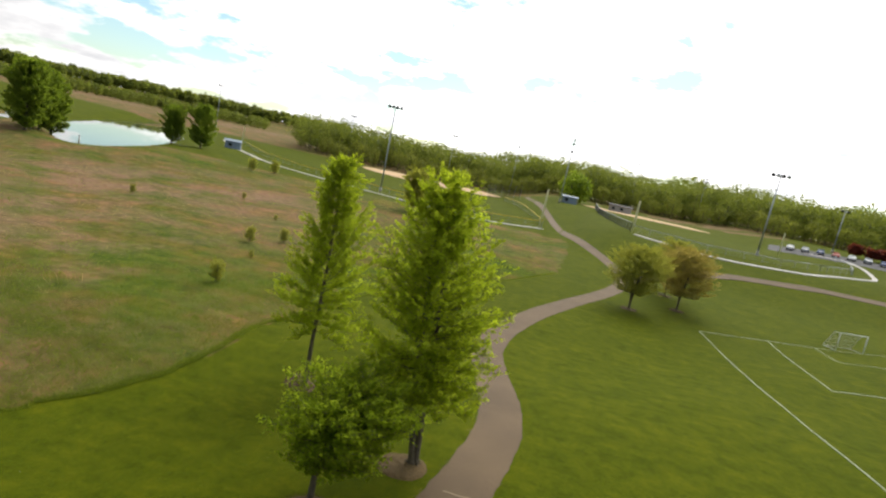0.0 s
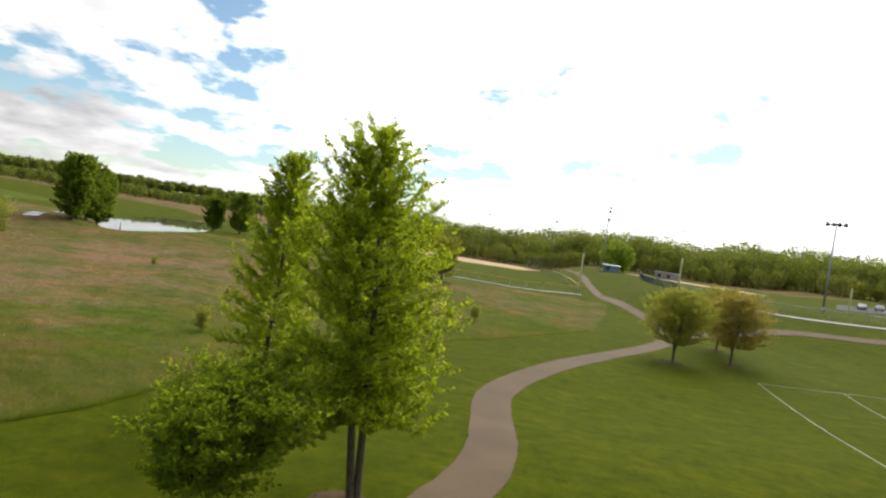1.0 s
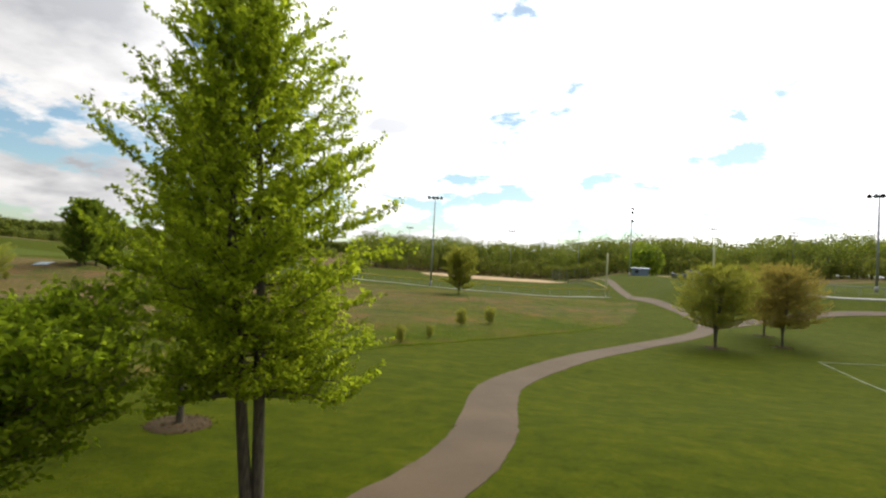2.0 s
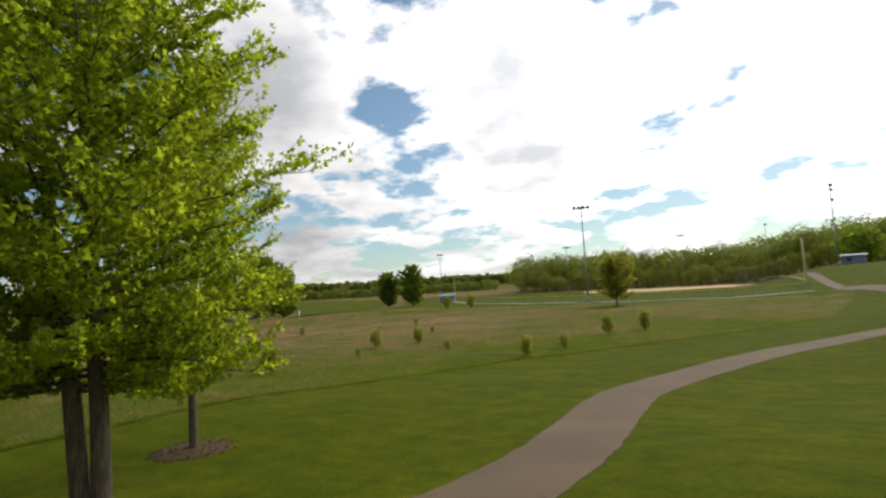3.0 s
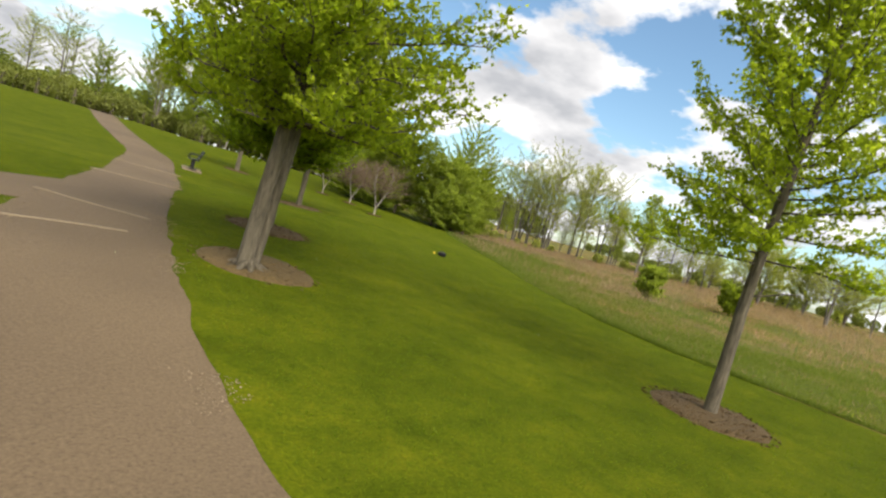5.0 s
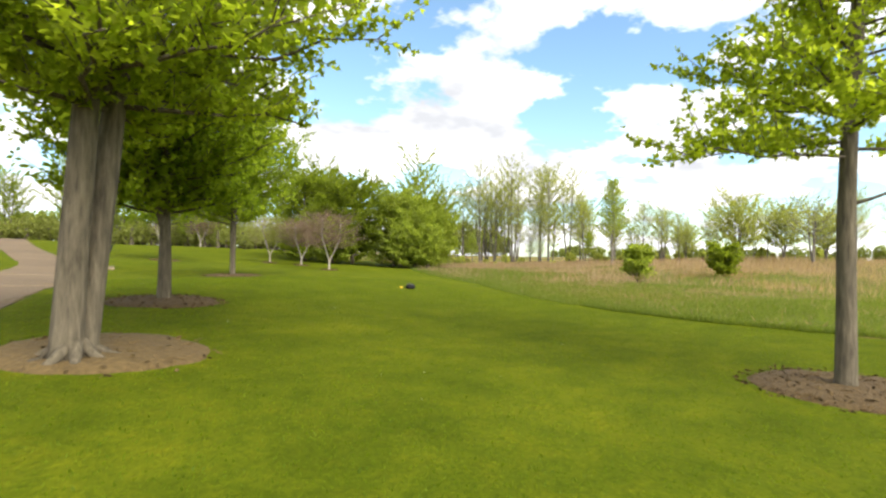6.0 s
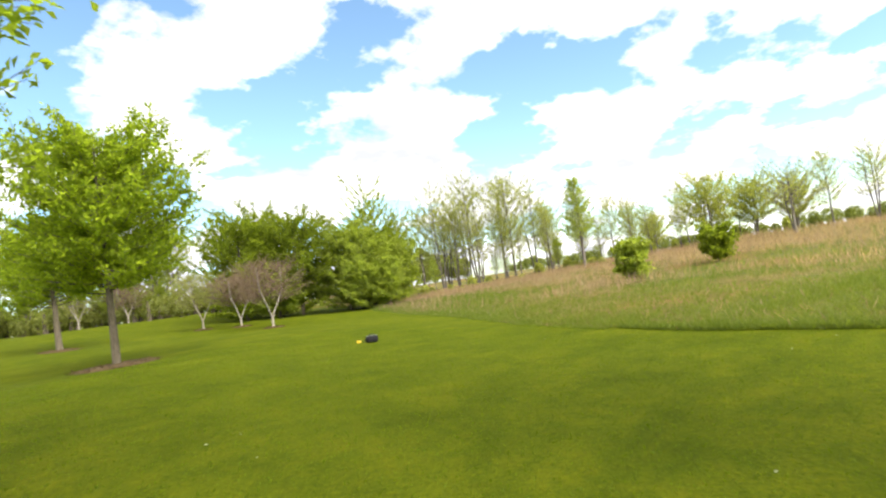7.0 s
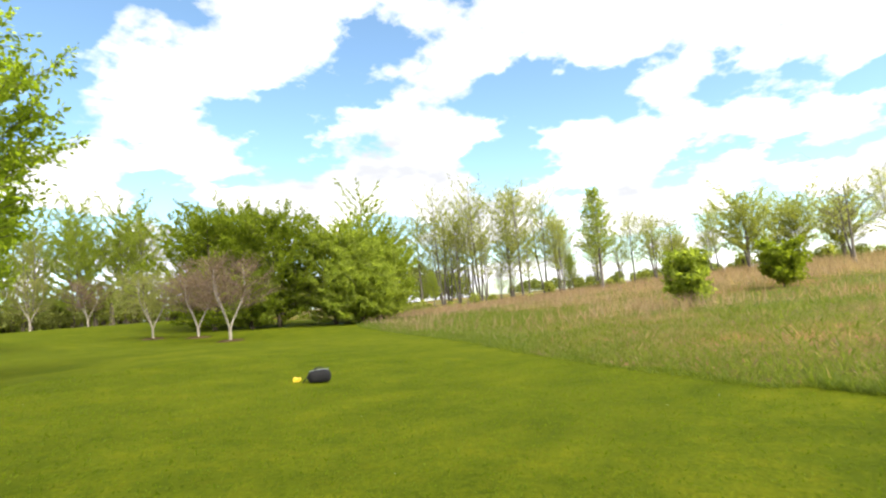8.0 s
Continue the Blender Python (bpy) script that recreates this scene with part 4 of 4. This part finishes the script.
# leafy thicket at the lawn's edge
for i, (p, h, r) in enumerate((((-28, -16.8), 7.4, 3.2), ((-31, -14.2), 7.4, 3.3), ((-31.5, -20), 8.2, 3.5), ((-38, -12.5), 6.2, 3.2), ((-33.5, -11.6), 6.2, 3.0), ((-35.6, -9.6), 4.6, 2.6), ((-33, -8.6), 3.0, 2.0), ((-29.4, -14.8), 3.2, 1.8))):
    tree("thicket_tree", p, "dense yellow-green leafy tree at the lawn's edge" if i > 3 else "dense dark green leafy tree at the lawn's edge", M_LEAF_FRESH if i > 3 else M_LEAF_THICKET, M_BARK, "thicket trees", h=h, base=0.15, radius=round_crown(r), trunk_r=0.14,
         stems=[(0.3, 0.1, 1), (-0.4, 0.2, 0.9)], limbs=90, leaf=0.14, seed=60 + i, per_twig=24, twigs=13, rise=0.6)

# young open cottonwoods: a few built, then copied
def cottonwood(at, h, r, seed, leafy, mat=None, label="slender young tree with sparse pale spring leaves", per=15, many=False, low=0.30, cone=False):
    return tree("cottonwood_tree", at, label, mat or M_LEAF_PALE, M_BARK_GREY, "young trees behind the meadow", h=h, base=h * low, 
                radius=lambda u: r * (1 - u) ** 0.75 + 0.12 if cone else r * math.sin(math.pi * (0.24 + 0.73 * u)) ** 0.6 * (1 + 0.25 * math.sin(15 * u + seed)), trunk_r=0.05 + 0.007 * h,
                stems=[(0.5, 0.1, 1.0), (-0.6, 0.2, 0.88), (0.1, -0.6, 0.80)] if many else [(0.3, 0.2, 1.0)], fork=0.06, gap=0.02, spread=0.07,
                limbs=75, leaf=0.12, seed=seed, per_twig=per, twigs=12, rise=1.05, bare=leafy)


FRESH, BROAD = "tall broad tree in fresh green leaf", "broad round-headed tree with pale spring leaves"
protos = [cottonwood((-56.0, -19.4), 13.0, 2.5, 71, 0.42, many=True), cottonwood((-57.5, -15.5), 13.4, 2.7, 72, 0.5, many=True),
          cottonwood((-51.8, 0.0), 8.4, 1.75, 73, 0.42, M_LEAF_FRESH, "slim pointed young tree in fresh green leaf", 18, cone=True), cottonwood((-58.0, -10.7), 11.5, 2.4, 75, 0.42),
          cottonwood((-54.4, -28.9), 14.4, 3.4, 76, 0.9, M_LEAF_FRESH, FRESH, 38, True, 0.08), cottonwood((-57.3, 9.9), 5.6, 2.5, 78, 0.6, None, BROAD, 22, True, 0.2),
          cottonwood((-51.6, 16.3), 5.2, 2.1, 81, 0.08, None, "nearly bare spreading tree on the meadow hill", many=True)]
rng = np.random.default_rng(5)


def plant(k, x, y, s):
    copy_thing(protos[k], Matrix.Translation((x, y, hz(x, y) - 0.03)) @ Matrix.Rotation(rng.random() * 6.28, 4, "Z") @ Matrix.Diagonal((s, s, s * rng.uniform(0.94, 1.06), 1)))


# on the hill behind the meadow
for k, x, y, s in ((0, -54.3, -24.6, 0.86), (3, -57.1, -5.7, 0.62), (0, -60, -3.4, 0.55), (3, -57.4, 0.9, 0.58), (0, -57.9, 2.6, 0.42), (3, -58.3, 4.3, 0.44), (5, -60.5, 13.0, 0.85), (3, -57.5, 18.6, 0.5),
                   (0, -60, 21.5, 0.52), (3, -63, 25, 0.5), (1, -60, -21.5, 0.85), (3, -61, -13.5, 0.8), (0, -55, -13.2, 0.62), (3, -54.6, -8.2, 0.55), (1, -62, -8, 0.7), (2, -52, -17.5, 0.5)):
    plant(k, x, y, s)
for k, x, y, s in ((2, -53.8, -3.4, 0.42), (5, -66, 2.5, 0.7), (5, -58, 27, 0.75), (5, -78, 52, 1.1), (5, -83, 46, 0.9), (0, -84, 50, 0.5), (5, -74, 58, 0.8), (3, -55.3, -21.8, 0.9),
                   (1, -59.5, -18, 0.9), (0, -56.5, -17.5, 0.78), (3, -59.6, -13, 0.95), (1, -59, -8.6, 0.8), (3, -59, -7, 0.7), (0, -61, 1.8, 0.5), (3, -62, 7, 0.5), (5, -63, 16, 0.8)):
    plant(k, x, y, s)
# beyond the birches, and on past the bench
for k, x, y, s in ((4, -33.0, -42.0, 0.80), (1, -35.7, -43.1, 0.86), (4, -28.6, -41.5, 0.76), (1, -25.4, -42.5, 0.68), (4, -22, -44, 0.66), (1, -40, -40, 0.85), (4, -44, -37, 0.8), (1, -18.5, -46, 0.75),
                   (4, -30.5, -46, 0.85), (1, -20.5, -48, 0.8), (4, -27, -47.5, 0.8), (4, -36, -46, 0.9), (4, -24, -50, 0.8), (4, -19, -51, 0.7), (4, -14, -54, 0.6), (0, -11, -58, 0.9), (3, -8, -62, 0.85), (4, -3, -60, 0.6), (0, 3, -64, 0.9), (4, 9, -62, 0.6), (1, 15, -60, 0.7)):
    plant(k, x, y, s)
for i in range(12):
    u = (i + rng.random()) / 12
    plant((0, 1, 3)[i % 3], -55 - 8 * u + rng.normal(0, 1.5), -27 + 44 * u + rng.normal(0, 1.0), rng.uniform(0.26, 0.42))
for x, y, h in ((97.5, 176, 3.6), (101, 173.5, 3.2), (104, 174, 3.4)):
    tree("plum_tree", (x, y), "small round maroon-leaved tree by the car park", M_LEAF_MAROON, M_BARK, "maroon trees", h=h, base=0.7, radius=round_crown(1.9), trunk_r=0.1, stems=[(0.1, 0.1, 1)], limbs=40, leaf=0.3, seed=int(x), per_twig=14, twigs=8, rise=0.4)

# hedge of low shrubs under the young trees
def shrub(at, h, r, mat, label, seed, leaf=0.16, per=12, group="meadow shrubs", name="shrub", limbs=34):
    return tree(name, at, label, mat, M_BARK, group, h=h, base=0.12, radius=round_crown(r), trunk_r=0.03, stems=[(0.4, 0.1, 1), (-0.3, 0.4, 0.9)], limbs=limbs, leaf=leaf, seed=seed, per_twig=per, twigs=8, rise=0.9)


shrub((-30.0, 11.0), 1.8, 0.56, M_LEAF_FRESH, "bright green young shrub in the meadow", 90, 0.13, 16)
shrub((-37.2, 13.4), 1.75, 0.72, M_LEAF_THICKET, "dark green shrub in the meadow", 91)
sp = shrub((-20.0, 32.0), 1.35, 0.28, M_LEAF_GOLD, "yellow-green sapling in the rough meadow", 92, 0.08, 8, limbs=26)
sq = shrub((-25.6, 46.2), 1.35, 0.30, M_LEAF_GOLD, "dull green sapling in the rough meadow", 93, 0.08, 8, limbs=24)
for base, x, y, s in ((sp, -23.7, 49.4, 1.1), (sq, -17.7, 44.9, 0.6), (sp, -10.9, 43.4, 0.95), (sq, -9.9, 47.0, 0.75), (sp, -9.8, 55.5, 1.25), (sp, -8.0, 59.5, 1.3), (sp, -57.5, 103, 2.1), (sp, -55, 108, 2.2),
                      (sq, -22.5, 41, 0.5), (sp, -30, 60, 0.5), (sq, -40, 70, 0.7), (sp, -46, 56, 0.8), (sq, -75, 60, 0.9)):
    copy_thing(base, Matrix.Translation((x, y, hz(x, y) - 0.03)) @ Matrix.Rotation(rng.random() * 6.28, 4, "Z") @ Matrix.Scale(s * 0.85, 4))
tree("willow_tree", (-21.5, 97), "single light green tree in the meadow", M_LEAF_GOLD, M_BARK, h=7.2, base=0.8, radius=round_crown(2.6), trunk_r=0.14, stems=[(0.1, 0.1, 1)], limbs=60, leaf=0.25, seed=95, per_twig=16, twigs=10, rise=0.9)

# poplars by the pond
for i, (x, y, h, r) in enumerate(((-85.2, 78.5, 11.6, 2.9), (-87, 81, 11.6, 3.0), (-88.2, 84, 11.0, 2.9), (-89.8, 88, 10.4, 2.6), (-93, 126, 9.4, 2.7), (-87.5, 130, 11.2, 3.1))):
    tree("poplar_tree", (x, y), "dense dark green poplar at the pond", M_LEAF_DARK, M_BARK, "pond poplars", h=h, base=0.5, radius=lambda u, r=r: r * (0.75 + 0.25 * math.sin(3 * u)) * (1 - u ** 5) + 0.2,
         trunk_r=0.22, stems=[(0, 0, 1)], limbs=90, leaf=0.24, seed=100 + i, per_twig=36, twigs=10, rise=0.9)


# ---- far woods ----
def woods(name, label, spots, seed, mat, leaf=1.1, k=520):
    """Many crowns joined: each a heap of leaf clumps on a trunk."""
    g = np.random.default_rng(seed)
    P, D, trunks = [], [], []
    for x, y, h in spots:
        r = h * g.uniform(0.32, 0.46)
        d = g.normal(size=(k, 3))
        d /= np.linalg.norm(d, axis=1, keepdims=True)
        rad = g.uniform(0.7, 1.0, (k, 1))
        lump = 0.95 + 0.2 * np.sin(d[:, :1] * 5 + h) * np.cos(d[:, 1:2] * 4 + x)
        z0 = hz(x, y)
        P.append(np.array([x, y, z0 + h * 0.51]) + d * rad * lump * np.array([r, r, h * 0.45]))
        q = g.normal(size=(k, 3))
        D.append(q - d * np.sum(q * d, axis=1, keepdims=True) * 0.75)
        trunks.append(tube_np([(x, y, z0 - 0.2), (x, y, z0 + h * 0.6)], [0.25, 0.12], 5))
    P, D = np.concatenate(P), np.concatenate(D)
    L = leaf * g.uniform(0.6, 1.4, len(P))
    t = thing(name, (0, 0, 0), label, "woods", kind="stuff")
    attach("trunk", mesh_from("trunk", *merge(trunks), M_BARK), t)
    attach("canopy", leaf_mesh("canopy", P, D, L, L * 0.8, mat, g), t)


def belt(b0, b1, d0, d1, n, h0, h1, seed):
    """Places between two bearings (degrees left of +y) and two distances."""
    g = np.random.default_rng(seed)
    out = []
    for i in range(n):
        a = radians(b0 + (b1 - b0) * (i + g.random()) / n)
        d = g.uniform(d0, d1)
        out.append((-d * math.sin(a), d * math.cos(a), g.uniform(h0, h1)))
    return out


woods("woodland", "belt of mixed green woodland behind the ball fields", belt(-34, 25, 264, 320, 240, 13, 20, 1), 1, M_LEAF_WOOD, 0.7, 900)
woods("woodland", "taller green woodland on the rise", belt(-36, 4, 335, 410, 120, 18, 26, 2), 2, M_LEAF_WOOD, 1.0, 800)
woods("woodland", "lighter spring-green trees at the wood's edge", belt(-30, 23, 250, 266, 76, 6, 11, 3), 3, M_LEAF_EDGE, 0.5, 600)
woods("hedgerow", "low distant hedgerow beyond the pond", belt(28, 62, 480, 600, 130, 8, 12, 4), 4, M_LEAF_WOOD, 1.0)
woods("hedgerow", "low distant hedgerow across the fields", belt(60, 118, 400, 560, 120, 8, 12, 5), 5, M_LEAF_WOOD, 1.0)
woods("hedgerow", "far tree line across the fields", belt(118, 200, 120, 190, 90, 6, 10, 6), 6, M_LEAF_WOOD, 0.9)
woods("hedgerow", "far tree line behind the soccer field", belt(-160, -34, 220, 300, 130, 8, 13, 7), 7, M_LEAF_WOOD, 1.0)
woods("underbrush", "tangled brush under the young trees", [(x, y, h) for x, y, h in zip(np.linspace(-46, -64, 70) + rng.normal(0, 3, 70), np.linspace(-27, 12, 70) + rng.normal(0, 4, 70), rng.uniform(0.3, 1.35, 70) ** 1.6)], 8, M_LEAF_PALE, 0.2, 260)
woods("underbrush", "brown-green brush behind the budding trees", [(x, y, h) for x, y, h in zip(np.linspace(-46, 14, 190) + rng.normal(0, 1.5, 190), np.linspace(-35, -62, 190) + rng.normal(0, 2.0, 190), rng.uniform(1.2, 3.4, 190))], 12, M_LEAF_EDGE, 0.28, 220)
woods("woodland", "hazy wooded ridge beyond the pond", belt(20, 75, 760, 900, 260, 12, 18, 11), 11, M_LEAF_WOOD, 2.2)
lone = [(13.8, 204, 11), (15.4, 208, 12.5), (17.8, 207, 10.5)]
woods("woodland", "dark cluster of trees by the ball field shed", lone, 9, M_LEAF_DARK, 1.0)


# ---- grass ----
def blades(name, label, xy, lo, hi, width, mat, seed, lean=0.35):
    g = np.random.default_rng(seed)
    k = len(xy)
    P = np.column_stack([xy, height(xy[:, 0], xy[:, 1]) - 0.01])
    D = np.column_stack([g.normal(0, lean, (k, 2)), np.ones(k)])
    L = g.uniform(lo, hi, k)
    me = leaf_mesh(name, P, D, L, np.full(k, width) * g.uniform(0.6, 1.4, k), mat, g, 0.2)
    return tagged(new(name, me), label, "grass", kind="stuff")


g = np.random.default_rng(40)
xy = np.column_stack([g.uniform(-17.5, 0.2, 330000), g.uniform(5.5, 24.5, 330000)])
keep = ~inside(xy[:, 0], xy[:, 1], MOW)
MAINP = np.array(MAIN)
yl = np.linspace(5, 25, 81)
pd = np.min(np.hypot(xy[:, :1] - np.interp(yl, MAINP[:, 1], MAINP[:, 0])[None], xy[:, 1:] - yl[None]), axis=1)
keep &= pd > 1.14
for c, r in (((BIG[0] - 0.3, BIG[1] - 0.3), 0.88), (SMALL, 0.93), (T1, 1.0)):
    keep &= np.hypot(xy[:, 0] - c[0], xy[:, 1] - c[1]) > r
blades("lawn_grass", "short mown green grass blades", xy[keep], 0.018, 0.042, 0.007, M_BLADE, 41, 1.6)

# rough grass: dense along the mown edge, thinner further in
mo = np.array(MOW[2:19])
seg = g.integers(0, len(mo) - 1, 150000)
u = g.random(150000)
base = mo[seg] + (mo[seg + 1] - mo[seg]) * u[:, None]
nrm = np.column_stack([-(mo[seg + 1] - mo[seg])[:, 1], (mo[seg + 1] - mo[seg])[:, 0]])
nrm /= np.linalg.norm(nrm, axis=1, keepdims=True)
off = np.abs(g.normal(0, 1, 150000)) * 7
flip = ~inside((base - nrm * 0.5)[:, 0], (base - nrm * 0.5)[:, 1], MOW)
nrm[flip] *= -1
xy = base - nrm * off[:, None]
inn = inside(xy[:, 0], xy[:, 1], MOW)
xy, away = xy[inn], off[inn]
n1 = np.array([noise.noise(Vector((x * 0.35, y * 0.35, 3))) for x, y in xy]) + g.normal(0, 0.13, len(xy)) - 0.5 * np.exp(-away / 3.5)
blades("meadow_grass", "tall dry tan meadow grass", xy[n1 > 0.24], 0.12, 0.36, 0.006, M_STRAW, 42, 0.8)
blades("meadow_grass", "rough green meadow grass", xy[n1 <= 0.24], 0.10, 0.30, 0.008, M_WEED, 43, 0.9)
soft = np.where(base[:, 1] > 15, 0.2, 1.1)
xy = (base - nrm * (np.abs(g.normal(0, 1, len(base)) * soft) - np.where(base[:, 1] > 15, 0.05, 0.3))[:, None])[:45000]
blades("meadow_grass", "fringe of taller green grass along the mown edge", xy, 0.05, 0.19, 0.010, M_WEED, 47, 0.7)
xy = np.column_stack([g.uniform(-95, 5, 120000), g.uniform(-25, 108, 120000)])
xy = xy[inside(xy[:, 0], xy[:, 1], MOW)]
n1 = np.array([noise.noise(Vector((x * 0.09, y * 0.09, 8))) for x, y in xy]) + g.normal(0, 0.15, len(xy))
n1 = np.where((xy[:, 0] > -24) & (xy[:, 1] > 34), -1, n1)
blades("meadow_grass", "clumps of dry grass across the meadow", xy[n1 > 0.05], 0.1, 0.3, 0.025, M_STRAW, 44, 0.8)
blades("meadow_grass", "clumps of green growth across the meadow", xy[n1 <= 0.05], 0.1, 0.25, 0.03, M_WEED, 45, 0.8)

# feathery old stalks along the foot of the young trees
xy = np.column_stack([g.uniform(-62, -24, 60000), g.uniform(-22, 26, 60000)])
xy = xy[inside(xy[:, 0], xy[:, 1], MOW)]
n1 = np.array([noise.noise(Vector((x * 0.16, y * 0.16, 31))) for x, y in xy]) + g.normal(0, 0.18, len(xy)) + 0.55 * sm((-xy[:, 0] - 33) / 12) - 0.2
blades("meadow_grass", "tall feathery pinkish-tan stalks on the meadow hill", xy[n1 > 0.08], 0.25, 0.75, 0.020, M_STALK, 48, 0.35)
blades("meadow_grass", "knee-high green growth on the meadow hill", xy[n1 < 0.02], 0.15, 0.42, 0.014, M_WEED, 49, 0.5)

# pale fallen petals and clover heads on the lawn
k = 260
xy = np.column_stack([g.uniform(-15, -1.5, k), g.uniform(8, 23.5, k)])
clump = np.array([noise.noise(Vector((x * 0.5, y * 0.5, 21))) for x, y in xy])
xy = xy[(clump > 0.3) & ~inside(xy[:, 0], xy[:, 1], MOW)]
M_PETAL = speckled("pale_petal", (0.26, 0.29, 0.14), (0.40, 0.42, 0.25), 20, 0.8, 0.1)
P = np.column_stack([xy, height(xy[:, 0], xy[:, 1]) + 0.025])
D = np.column_stack([g.normal(size=(len(xy), 2)), g.normal(0, 0.15, len(xy))])
me = leaf_mesh("lawn_flecks", P, D, g.uniform(0.012, 0.030, len(xy)), g.uniform(0.010, 0.022, len(xy)), M_PETAL, g, 0.2)
tagged(new("lawn_flecks", me), "scattered pale petals lying on the lawn", "petals", kind="stuff")

# crumbled tan gravel along the edges of the path
k = 16000
yy = g.uniform(2, 27, k)
side = np.where(g.random(k) < 0.75, -1, 1)
off = 0.94 + np.abs(g.normal(0, 0.07, k)) * np.where(g.random(k) < 0.35, 1, -2.4)
xx = np.interp(yy, MAINP[:, 1], MAINP[:, 0]) + side * off
clump = np.array([noise.noise(Vector((x * 0.9, y * 0.9, 5))) for x, y in zip(xx, yy)])
xx, yy = xx[clump > 0.12], yy[clump > 0.12]
P = np.column_stack([xx, yy, height(xx, yy) + 0.018])
D = np.column_stack([g.normal(size=(len(xx), 2)), g.normal(0, 0.2, len(xx))])
L = g.uniform(0.006, 0.020, len(xx))
tagged(new("path_gravel", leaf_mesh("path_gravel", P, D, L, L * 0.8, M_CRACK, g, 0.25)), "crumbled tan gravel along the path's edge", "gravel", kind="stuff")
